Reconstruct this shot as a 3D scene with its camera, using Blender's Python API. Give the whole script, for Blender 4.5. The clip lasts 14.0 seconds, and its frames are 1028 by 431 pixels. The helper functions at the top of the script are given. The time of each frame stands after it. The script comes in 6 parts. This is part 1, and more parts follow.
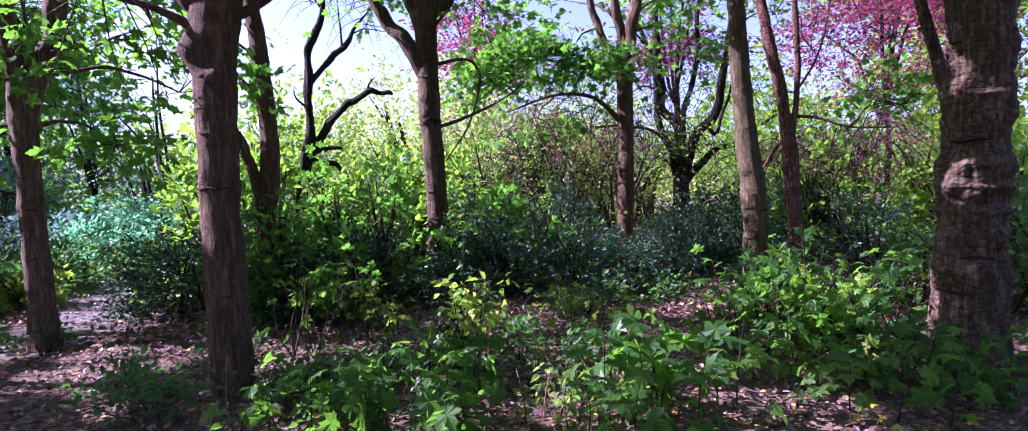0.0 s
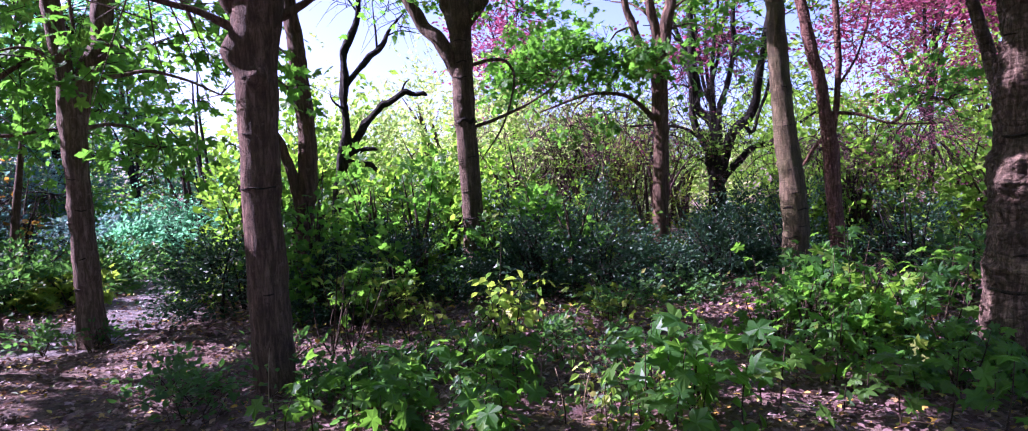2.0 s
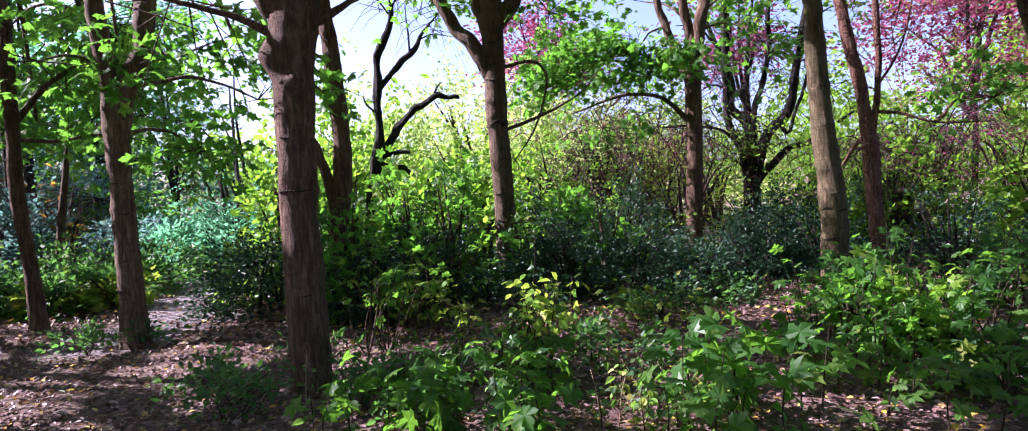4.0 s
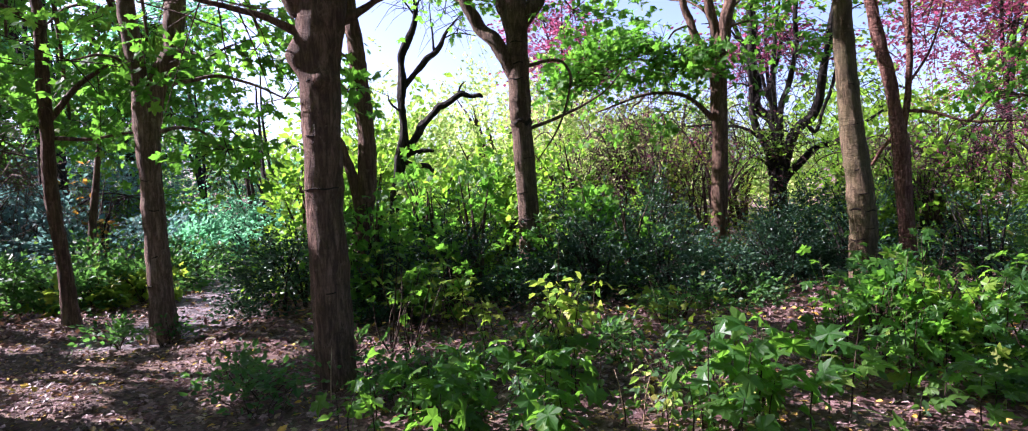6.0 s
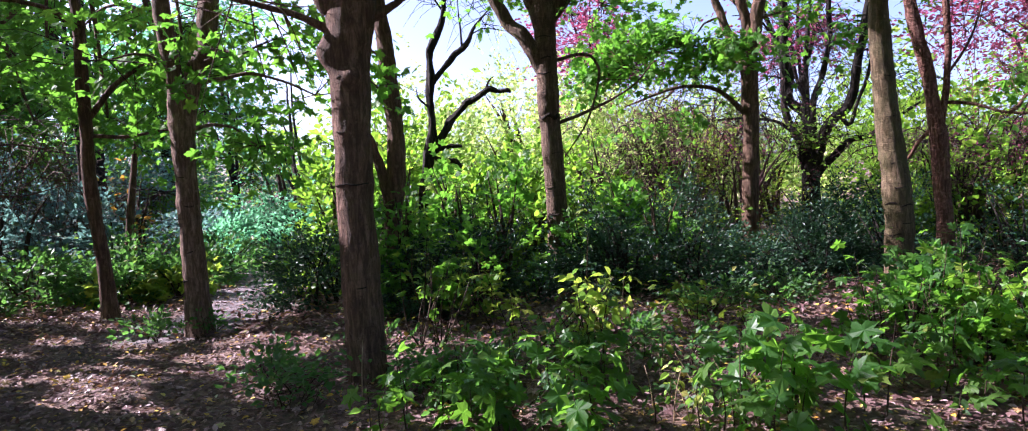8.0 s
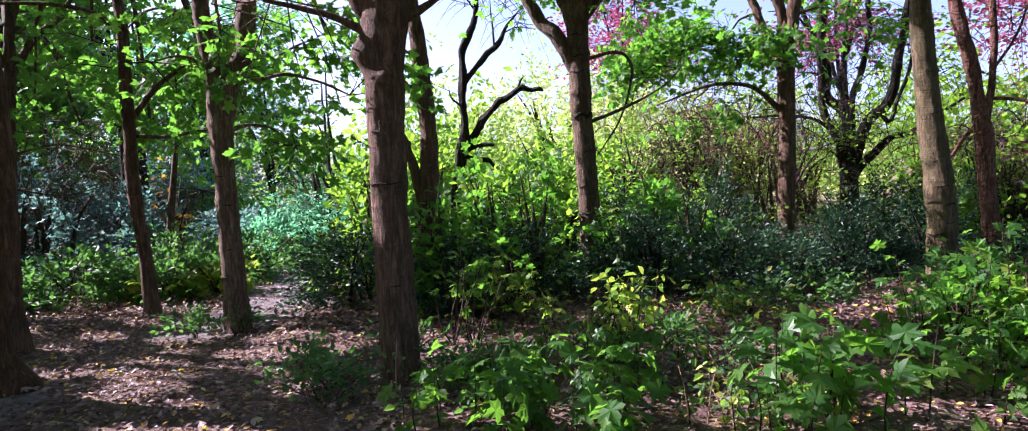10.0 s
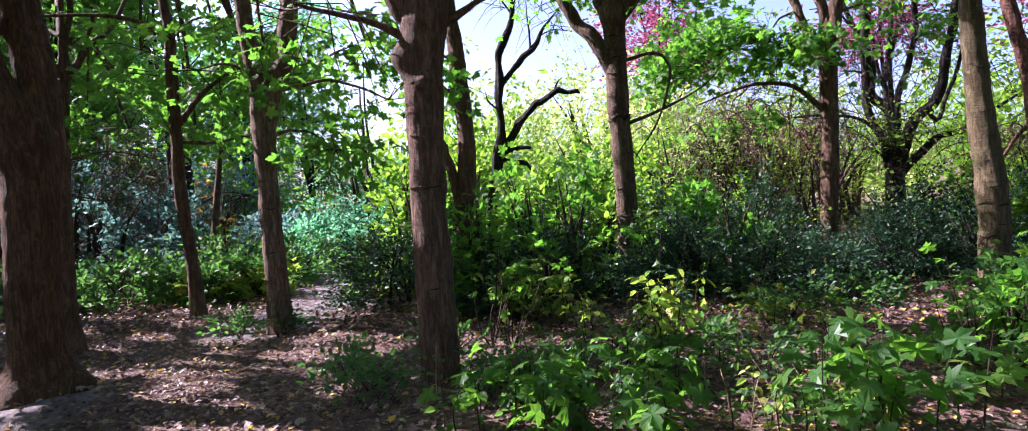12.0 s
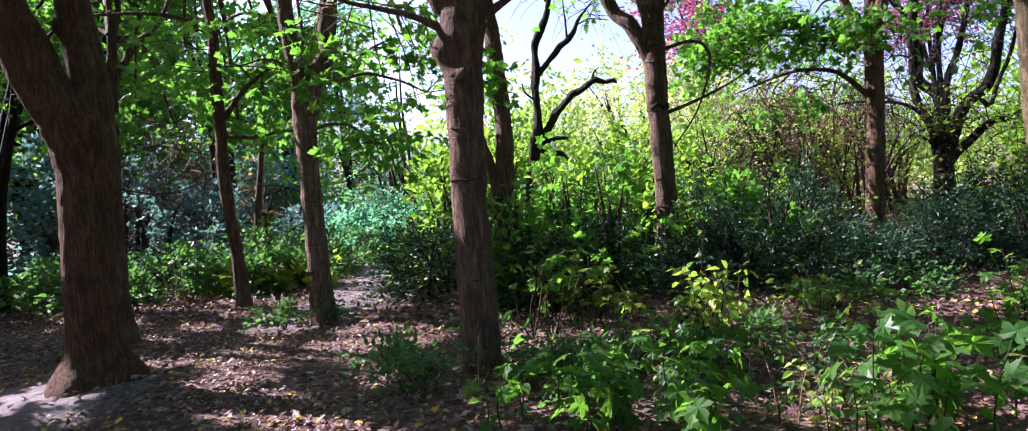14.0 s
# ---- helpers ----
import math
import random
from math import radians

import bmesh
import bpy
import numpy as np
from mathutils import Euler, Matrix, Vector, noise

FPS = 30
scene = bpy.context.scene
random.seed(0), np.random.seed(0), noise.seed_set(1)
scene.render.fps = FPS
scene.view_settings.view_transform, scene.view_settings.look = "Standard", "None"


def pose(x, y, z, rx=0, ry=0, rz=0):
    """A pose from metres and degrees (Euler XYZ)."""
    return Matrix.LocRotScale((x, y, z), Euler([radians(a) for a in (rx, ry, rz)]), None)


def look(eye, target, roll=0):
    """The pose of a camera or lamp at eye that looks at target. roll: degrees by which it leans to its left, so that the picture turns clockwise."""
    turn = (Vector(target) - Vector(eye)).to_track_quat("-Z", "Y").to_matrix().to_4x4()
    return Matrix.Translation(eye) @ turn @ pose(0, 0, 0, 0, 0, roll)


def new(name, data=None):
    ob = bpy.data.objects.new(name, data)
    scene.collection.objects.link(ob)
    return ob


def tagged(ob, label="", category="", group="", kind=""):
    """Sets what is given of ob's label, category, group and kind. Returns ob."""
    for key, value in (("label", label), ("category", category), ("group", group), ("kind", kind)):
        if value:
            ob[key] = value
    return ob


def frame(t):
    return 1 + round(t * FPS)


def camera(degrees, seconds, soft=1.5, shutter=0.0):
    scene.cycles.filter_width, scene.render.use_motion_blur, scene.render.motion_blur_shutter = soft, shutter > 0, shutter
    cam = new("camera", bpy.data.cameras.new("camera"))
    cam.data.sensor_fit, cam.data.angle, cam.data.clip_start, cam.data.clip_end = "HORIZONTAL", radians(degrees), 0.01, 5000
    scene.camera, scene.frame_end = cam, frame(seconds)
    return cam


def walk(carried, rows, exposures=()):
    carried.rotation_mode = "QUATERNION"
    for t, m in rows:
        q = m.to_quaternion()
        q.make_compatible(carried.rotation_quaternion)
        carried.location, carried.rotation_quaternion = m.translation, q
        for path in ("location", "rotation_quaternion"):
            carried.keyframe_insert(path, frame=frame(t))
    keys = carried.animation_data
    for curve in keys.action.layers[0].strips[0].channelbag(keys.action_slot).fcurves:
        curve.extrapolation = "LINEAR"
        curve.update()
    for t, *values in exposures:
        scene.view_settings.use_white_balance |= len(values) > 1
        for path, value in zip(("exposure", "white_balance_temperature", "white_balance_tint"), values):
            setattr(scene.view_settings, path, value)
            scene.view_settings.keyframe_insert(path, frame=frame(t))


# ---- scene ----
# ---------------------------------------------------------------- camera
cam = camera(72.9, 14.0, soft=1.0)
EYE, TILT, LEAN = 1.5, -3.5, 2.0
EXPOSURE = 2.0
# seconds, place from the first eye (m), yaw, pitch, roll
ROWS = [
    (0.0, 0.000, -0.002, 0.005, 0.00, 0.00, 0.00),
    (0.5, -0.013, 0.001, -0.001, 0.61, 0.02, 0.05),
    (1.0, -0.025, 0.004, -0.006, 1.31, 0.08, 0.11),
    (1.5, -0.035, 0.007, -0.010, 1.95, 0.10, 0.18),
    (2.0, -0.045, 0.009, -0.013, 2.58, 0.10, 0.17),
    (2.5, -0.053, 0.012, -0.015, 3.18, 0.19, 0.16),
    (3.0, -0.060, 0.014, -0.017, 3.86, 0.26, 0.25),
    (5.5, -0.083, 0.022, -0.020, 6.52, 0.34, 0.08),
    (6.0, -0.086, 0.022, -0.020, 6.92, 0.24, 0.00),
    (6.5, -0.088, 0.022, -0.020, 7.39, 0.11, -0.02),
    (7.0, -0.090, 0.022, -0.019, 7.84, 0.10, -0.01),
    (7.5, -0.092, 0.022, -0.019, 8.48, -0.06, 0.09),
    (8.0, -0.094, 0.021, -0.018, 9.20, -0.18, 0.10),
    (10.5, -0.106, 0.012, -0.014, 12.47, -0.25, 0.08),
    (11.0, -0.111, 0.010, -0.013, 13.20, -0.18, 0.20),
    (11.5, -0.116, 0.007, -0.012, 13.93, -0.16, 0.34),
    (12.0, -0.123, 0.005, -0.010, 14.71, -0.10, 0.25),
    (12.5, -0.131, 0.002, -0.008, 15.47, -0.24, 0.34),
    (13.0, -0.141, -0.001, -0.006, 16.25, -0.52, 0.52),
    (13.5, -0.152, -0.004, -0.003, 16.82, -0.69, 0.58),
    (14.0, -0.165, -0.007, 0.000, 17.55, -0.87, 0.61),
]
START = pose(0, 0, EYE, TILT, LEAN, 0)
walk(cam, [(t, START @ pose(x, y, z, 90 + pitch, roll, yaw)) for t, x, y, z, yaw, pitch, roll in ROWS],
     [(0.0, EXPOSURE, 5340, 52), (2.0, EXPOSURE, 5330, 52), (2.6, EXPOSURE, 5360, 50), (3.0, EXPOSURE, 5510, 44), (5.5, EXPOSURE, 5800, 32), (14.0, EXPOSURE, 5800, 31)])

# ---------------------------------------------------------------- light
TO_SUN = Vector((-0.79, 0.06, 0.60)).normalized()
SUN_STRENGTH, SKY_STRENGTH = 5.0, 0.11
world = bpy.data.worlds.new("sky")
scene.world = world
world.use_nodes = True
_wn = world.node_tree.nodes
_sky = _wn.new("ShaderNodeTexSky")
_sky.sky_type, _sky.sun_disc = "NISHITA", False
_sky.sun_elevation = math.asin(TO_SUN.z)
_sky.sun_rotation = math.atan2(TO_SUN.x, TO_SUN.y) % (2 * math.pi)
_sky.air_density, _sky.dust_density, _sky.ozone_density = 0.5, 2.4, 0.4
_wn["Background"].inputs["Strength"].default_value = SKY_STRENGTH
world.node_tree.links.new(_sky.outputs["Color"], _wn["Background"].inputs["Color"])
sun_data = bpy.data.lights.new("sun", "SUN")
sun_data.energy, sun_data.angle, sun_data.color = SUN_STRENGTH, radians(0.6), (1.0, 0.94, 0.85)
sun = new("sun", sun_data)
sun.matrix_world = look((0, 0, 0), -TO_SUN)

# ---------------------------------------------------------------- materials
def mat_new(name):
    m = bpy.data.materials.new(name)
    m.use_nodes = True
    nt = m.node_tree
    return m, nt, nt.nodes["Principled BSDF"], nt.nodes["Material Output"]


def ramp(nt, fac, stops):
    r = nt.nodes.new("ShaderNodeValToRGB")
    el = r.color_ramp.elements
    while len(el) < len(stops):
        el.new(0.5)
    for e, (p, c) in zip(el, stops):
        e.position, e.color = p, (*c, 1)
    nt.links.new(fac, r.inputs["Fac"])
    return r.outputs["Color"]


def mixed(nt, fac, a, b, blend="MIX"):
    """Colour mix of two sockets or colours by a socket or number."""
    n = nt.nodes.new("ShaderNodeMix")
    n.data_type, n.blend_type = "RGBA", blend
    for key, v in ((0, fac), (6, a), (7, b)):
        if hasattr(v, "is_output"):
            nt.links.new(v, n.inputs[key])
        else:
            n.inputs[key].default_value = v if key == 0 else (*v, 1)
    return n.outputs[2]


def coords(nt, scale):
    tc = nt.nodes.new("ShaderNodeTexCoord")
    mp = nt.nodes.new("ShaderNodeMapping")
    mp.inputs["Scale"].default_value = scale
    nt.links.new(tc.outputs["Object"], mp.inputs["Vector"])
    return mp.outputs["Vector"]


def noise_at(nt, vec, scale, detail=4.0, rough=0.55, distortion=0.0):
    n = nt.nodes.new("ShaderNodeTexNoise")
    n.inputs["Scale"].default_value, n.inputs["Detail"].default_value = scale, detail
    n.inputs["Roughness"].default_value, n.inputs["Distortion"].default_value = rough, distortion
    nt.links.new(vec, n.inputs["Vector"])
    return n.outputs["Fac"]


def bark(name, dark, light, moss=0.0, ring=0.5, coarse=1.0, moss_col=(0.13, 0.15, 0.05), plates=0.0):
    """Bark: upright streaks, level wrinkles, grey lichen blotches, pits, algae, and cracked plates on old trunks."""
    m, nt, bsdf, _ = mat_new(name)

    def math_of(op, a, b):
        n = nt.nodes.new("ShaderNodeMath")
        n.operation = op
        for i, v in enumerate((a, b)):
            if hasattr(v, "is_output"):
                nt.links.new(v, n.inputs[i])
            else:
                n.inputs[i].default_value = v
        return n.outputs[0]

    streak = noise_at(nt, coords(nt, (26 * coarse, 26 * coarse, 4.0 * coarse)), 1.0, 8, 0.72, 0.6)
    wrinkle = noise_at(nt, coords(nt, (5, 5, 46)), 1.0, 6, 0.66, 1.6)
    band = noise_at(nt, coords(nt, (2.2, 2.2, 13)), 1.0, 4, 0.6, 0.8)
    blotch = noise_at(nt, coords(nt, (9, 9, 5)), 1.0, 6, 0.62, 0.4)
    lichen = noise_at(nt, coords(nt, (17, 17, 11)), 1.0, 7, 0.7, 0.9)
    pit = noise_at(nt, coords(nt, (60, 60, 34)), 1.0, 4, 0.6)
    deep, pale = tuple(c * 0.42 for c in dark), tuple(min(1, sum(light) / 3 * 0.4 + c * 1.35) for c in light)
    col = ramp(nt, streak, [(0.30, deep), (0.47, dark), (0.62, light), (0.80, pale)])
    col = mixed(nt, ramp(nt, blotch, [(0.36, (0.5,) * 3), (0.56, (0, 0, 0))]), col, tuple(c * 0.75 for c in dark))
    col = mixed(nt, ramp(nt, lichen, [(0.55, (0, 0, 0)), (0.70, (0.4,) * 3)]), col, pale)
    col = mixed(nt, ramp(nt, wrinkle, [(0.56, (0, 0, 0)), (0.70, (ring,) * 3)]), col, deep)
    col = mixed(nt, ramp(nt, band, [(0.60, (0, 0, 0)), (0.72, (ring * 0.8,) * 3)]), col, deep)
    col = mixed(nt, ramp(nt, pit, [(0.30, (0.8,) * 3), (0.40, (0, 0, 0))]), col, deep)
    height = math_of("MULTIPLY_ADD", wrinkle, -0.9 * ring)
    nt.links.new(math_of("ADD", math_of("MULTIPLY", blotch, 0.7), streak), height.node.inputs[2])
    if moss:
        alg = noise_at(nt, coords(nt, (4, 4, 2.2)), 1.0, 6, 0.65)
        col = mixed(nt, ramp(nt, alg, [(0.42, (0, 0, 0)), (0.62, (moss,) * 3)]), col, moss_col)
    if plates:
        vor = nt.nodes.new("ShaderNodeTexVoronoi")
        vor.feature = "DISTANCE_TO_EDGE"
        vor.inputs["Scale"].default_value = 1.0
        warp = nt.nodes.new("ShaderNodeVectorMath")
        warp.operation = "ADD"
        nt.links.new(coords(nt, (9, 9, 15)), warp.inputs[0])
        nz = nt.nodes.new("ShaderNodeTexNoise")
        nz.inputs["Scale"].default_value, nz.inputs["Detail"].default_value = 9.0, 6.0
        nt.links.new(coords(nt, (1, 1, 1)), nz.inputs["Vector"])
        nt.links.new(nz.outputs["Color"], warp.inputs[1])
        nt.links.new(warp.outputs[0], vor.inputs["Vector"])
        crack = ramp(nt, vor.outputs["Distance"], [(0.0, (1, 1, 1)), (0.14, (0, 0, 0))])
        col = mixed(nt, mixed(nt, 1.0, crack, (plates,) * 3, "MULTIPLY"), col, tuple(c * 0.3 for c in dark))
        height = math_of("ADD", height, math_of("MINIMUM", math_of("MULTIPLY", vor.outputs["Distance"], 5.0 * plates), 1.0 * plates))
    nt.links.new(col, bsdf.inputs["Base Color"])
    bsdf.inputs["Roughness"].default_value = 0.85
    bsdf.inputs["Specular IOR Level"].default_value = 0.25
    bump = nt.nodes.new("ShaderNodeBump")
    bump.inputs["Strength"].default_value, bump.inputs["Distance"].default_value = 0.9, 0.030 * coarse
    nt.links.new(height, bump.inputs["Height"])
    nt.links.new(bump.outputs["Normal"], bsdf.inputs["Normal"])
    return m


def leafy(name, stops, glow, through_light=0.45, rough=0.45, pieces=False, spec=0.22):
    """Leaf: tone varies leaf by leaf, light comes through the blade."""
    m, nt, bsdf, out = mat_new(name)
    if pieces:
        rnd = nt.nodes.new("ShaderNodeObjectInfo").outputs["Random"]
    else:
        rnd = nt.nodes.new("ShaderNodeNewGeometry").outputs["Random Per Island"]
    col = ramp(nt, rnd, stops)
    patch = noise_at(nt, coords(nt, (22, 22, 22)), 1.0, 3)
    col = mixed(nt, ramp(nt, patch, [(0.35, (0, 0, 0)), (0.75, (0.5,) * 3)]), col, tuple(c * 0.55 for c in stops[0][1]))
    nt.links.new(col, bsdf.inputs["Base Color"])
    bsdf.inputs["Roughness"].default_value = rough
    bsdf.inputs["Specular IOR Level"].default_value = spec
    tr = nt.nodes.new("ShaderNodeBsdfTranslucent")
    nt.links.new(mixed(nt, 0.6, col, glow), tr.inputs["Color"])
    mx = nt.nodes.new("ShaderNodeMixShader")
    mx.inputs["Fac"].default_value = through_light
    nt.links.new(bsdf.outputs["BSDF"], mx.inputs[1])
    nt.links.new(tr.outputs["BSDF"], mx.inputs[2])
    nt.links.new(mx.outputs["Shader"], out.inputs["Surface"])
    return m


def litter_ground():
    m, nt, bsdf, _ = mat_new("leaf_litter_soil")
    v = coords(nt, (1, 1, 1))
    fine = noise_at(nt, v, 38, 6, 0.7)
    wide = noise_at(nt, v, 1.3, 4, 0.6)
    vor = nt.nodes.new("ShaderNodeTexVoronoi")
    vor.inputs["Scale"].default_value = 16
    nt.links.new(v, vor.inputs["Vector"])
    base = ramp(nt, fine, [(0.3, (0.030, 0.017, 0.013)), (0.5, (0.098, 0.061, 0.055)), (0.72, (0.215, 0.145, 0.128))])
    leafs = mixed(nt, 0.55, base, ramp(nt, vor.outputs["Color"], [(0.2, (0.060, 0.031, 0.022)), (0.6, (0.180, 0.099, 0.070)), (0.9, (0.290, 0.182, 0.122))]))
    soil = ramp(nt, noise_at(nt, v, 9, 6, 0.65), [(0.3, (0.115, 0.096, 0.108)), (0.7, (0.290, 0.238, 0.258))])
    at = nt.nodes.new("ShaderNodeAttribute")
    at.attribute_name = "trodden"
    brk = nt.nodes.new("ShaderNodeMath")
    brk.operation = "MULTIPLY_ADD"
    nt.links.new(at.outputs["Fac"], brk.inputs[0])
    brk.inputs[1].default_value = 1.6
    nt.links.new(noise_at(nt, v, 5, 5, 0.7), brk.inputs[2])
    col = mixed(nt, ramp(nt, brk.outputs[0], [(0.75, (0, 0, 0)), (1.15, (0.85,) * 3)]), leafs, soil)
    col = mixed(nt, ramp(nt, wide, [(0.4, (0, 0, 0)), (0.7, (0.4,) * 3)]), col, (0.032, 0.020, 0.016))
    nt.links.new(col, bsdf.inputs["Base Color"])
    bsdf.inputs["Roughness"].default_value = 0.9
    bump = nt.nodes.new("ShaderNodeBump")
    bump.inputs["Strength"].default_value, bump.inputs["Distance"].default_value = 0.8, 0.03
    nt.links.new(fine, bump.inputs["Height"])
    nt.links.new(bump.outputs["Normal"], bsdf.inputs["Normal"])
    return m


BARK_MAIN = bark("smooth_brown_bark", (0.078, 0.042, 0.029), (0.190, 0.108, 0.076), ring=0.4)
BARK_MAPLE = bark("grey_brown_bark", (0.078, 0.043, 0.028), (0.190, 0.112, 0.076), ring=0.4)
# BARK_MAPLE made lighter, its colour carrying sky light from the glade
BARK_FORK = bark("sky_lit_grey_brown_bark", (0.105, 0.062, 0.045), (0.260, 0.165, 0.120), ring=0.4)
BARK_WARM = bark("warm_furrowed_bark", (0.072, 0.031, 0.016), (0.190, 0.088, 0.047), ring=0.2, moss=0.2, coarse=1.5, moss_col=(0.060, 0.042, 0.018))
BARK_PALE = bark("pale_ringed_bark", (0.070, 0.042, 0.028), (0.180, 0.115, 0.080), ring=0.7)
BARK_MOSSY = bark("mossy_grey_bark", (0.070, 0.047, 0.026), (0.180, 0.126, 0.074), moss=0.4, ring=0.6, moss_col=(0.085, 0.082, 0.030))
BARK_RED = bark("flaking_reddish_bark", (0.110, 0.046, 0.034), (0.270, 0.135, 0.100), ring=0.4, coarse=1.4, plates=0.25)
BARK_DARK = bark("dark_bark", (0.0085, 0.0058, 0.0048), (0.034, 0.024, 0.019), ring=0.3)
BARK_OLD = bark("rough_old_bark", (0.080, 0.047, 0.034), (0.250, 0.162, 0.118), moss=0.15, ring=0.6, coarse=0.9, moss_col=(0.06, 0.055, 0.026), plates=0.5)
BARK_SCAR = bark("scar_bark", (0.0127, 0.0078, 0.0050), (0.0477, 0.0274, 0.0168), ring=0.3)
BARK_TWIG = bark("twig_bark", (0.0318, 0.0176, 0.0109), (0.0901, 0.0539, 0.0336), ring=0.2)
BARK_PINKTWIG = bark("purplish_twig_bark", (0.0689, 0.0353, 0.0380), (0.1802, 0.0980, 0.1000), ring=0.2)

LEAF_MAPLE = leafy("maple_leaf_green", [(0.0, (0.036, 0.102, 0.022)), (0.55, (0.066, 0.170, 0.031)), (0.9, (0.120, 0.233, 0.034)), (1.0, (0.240, 0.242, 0.046))], (0.22, 0.60, 0.04), 0.52)
# green raised in brightness, with sunlight held in the leaf colour
LEAF_BRIGHT = leafy("sunlit_leaf_green", [(0.0, (0.074, 0.180, 0.024)), (0.6, (0.135, 0.276, 0.031)), (1.0, (0.271, 0.330, 0.048))], (0.34, 0.66, 0.04), 0.52)
LEAF_YELLOW = leafy("yellow_green_leaf", [(0.0, (0.09, 0.20, 0.02)), (0.6, (0.17, 0.28, 0.03)), (1.0, (0.38, 0.34, 0.05))], (0.46, 0.62, 0.06), 0.48)
# paler yellow-green leaf with blown-out sunlight put into its colour
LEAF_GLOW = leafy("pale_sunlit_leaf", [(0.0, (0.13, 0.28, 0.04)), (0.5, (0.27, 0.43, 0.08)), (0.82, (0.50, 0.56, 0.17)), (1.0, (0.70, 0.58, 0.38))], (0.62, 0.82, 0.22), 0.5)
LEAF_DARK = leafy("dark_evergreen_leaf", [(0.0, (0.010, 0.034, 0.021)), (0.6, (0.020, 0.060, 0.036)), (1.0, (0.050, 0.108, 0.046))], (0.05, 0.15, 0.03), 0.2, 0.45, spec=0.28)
# bluish leaf colour that carries the haze and shade of the left side
LEAF_DUSK = leafy("haze_shade_leaf", [(0.0, (0.055, 0.115, 0.108)), (0.6, (0.095, 0.180, 0.172)), (0.95, (0.150, 0.250, 0.190)), (1.0, (0.306, 0.211, 0.046))], (0.22, 0.46, 0.38), 0.45)
# the glade's bright haze is put into this pale blue-green
LEAF_HAZY = leafy("haze_tinted_leaf", [(0.0, (0.055, 0.190, 0.098)), (0.6, (0.095, 0.280, 0.150)), (1.0, (0.170, 0.350, 0.200))], (0.27, 0.78, 0.38), 0.55)
LEAF_RED = leafy("purple_red_leaf", [(0.0, (0.075, 0.014, 0.036)), (0.6, (0.160, 0.032, 0.066)), (1.0, (0.30, 0.095, 0.15))], (0.52, 0.12, 0.22), 0.45)
LEAF_BED = leafy("ground_cover_leaf", [(0.0, (0.028, 0.074, 0.034)), (0.6, (0.060, 0.128, 0.053)), (0.93, (0.108, 0.181, 0.054)), (1.0, (0.270, 0.231, 0.054))], (0.18, 0.48, 0.06), 0.42)
LEAF_DRY = leafy("fallen_leaf", [(0.0, (0.070, 0.033, 0.034)), (0.45, (0.160, 0.091, 0.090)), (0.75, (0.290, 0.182, 0.182)), (0.86, (0.400, 0.290, 0.290)), (0.92, (0.643, 0.367, 0.054)), (0.97, (0.575, 0.437, 0.068)), (1.0, (0.200, 0.276, 0.216))], (0.35, 0.18, 0.07), 0.15, 0.5)
LEAF_ORANGE = leafy("autumn_orange_leaf", [(0.0, (0.25, 0.11, 0.02)), (1.0, (0.42, 0.27, 0.04))], (0.6, 0.33, 0.04), 0.45)
PIECE_MAPLE = leafy("sapling_maple_leaf", [(0.0, (0.022, 0.068, 0.018)), (0.6, (0.048, 0.125, 0.026)), (0.985, (0.090, 0.165, 0.032)), (1.0, (0.240, 0.200, 0.043))], (0.26, 0.62, 0.04), 0.5, 0.4, True)
PIECE_OVATE = leafy("sapling_ovate_leaf", [(0.0, (0.031, 0.077, 0.030)), (0.6, (0.062, 0.124, 0.045)), (0.93, (0.117, 0.167, 0.051)), (1.0, (0.374, 0.250, 0.051))], (0.28, 0.58, 0.06), 0.42, 0.38, True)
# yellower, paler copy of the oval leaf, with sunlight in its colour
PIECE_YELLOW = leafy("sunlit_oval_leaf", [(0.0, (0.10, 0.25, 0.03)), (0.6, (0.22, 0.37, 0.045)), (0.85, (0.36, 0.44, 0.06)), (1.0, (0.60, 0.52, 0.20))], (0.58, 0.74, 0.08), 0.45, 0.4, True)
PIECE_LIME = leafy("yellow_green_maple_leaf", [(0.0, (0.070, 0.130, 0.018)), (0.6, (0.120, 0.190, 0.026)), (1.0, (0.230, 0.250, 0.040))], (0.42, 0.64, 0.05), 0.5, 0.45, True)
GROUND_MAT = litter_ground()

# ---------------------------------------------------------------- mesh helpers
RHOMB = (np.array([(0, 0, 0), (-0.30, 0.48, 0.08), (0, 1, -0.06), (0.30, 0.48, 0.08)], float), np.array([(0, 2, 1), (0, 3, 2)]))
OVATE = (np.array([(0, 0.48, -0.05), (0, 0, 0), (0.25, 0.25, 0.05), (0.29, 0.58, 0.04), (0, 1, -0.10), (-0.29, 0.58, 0.04), (-0.25, 0.25, 0.05)], float),
         np.array([(0, i, i % 6 + 1) for i in range(1, 7)]))

BROAD = (OVATE[0] * (1.3, 1, 1), OVATE[1])


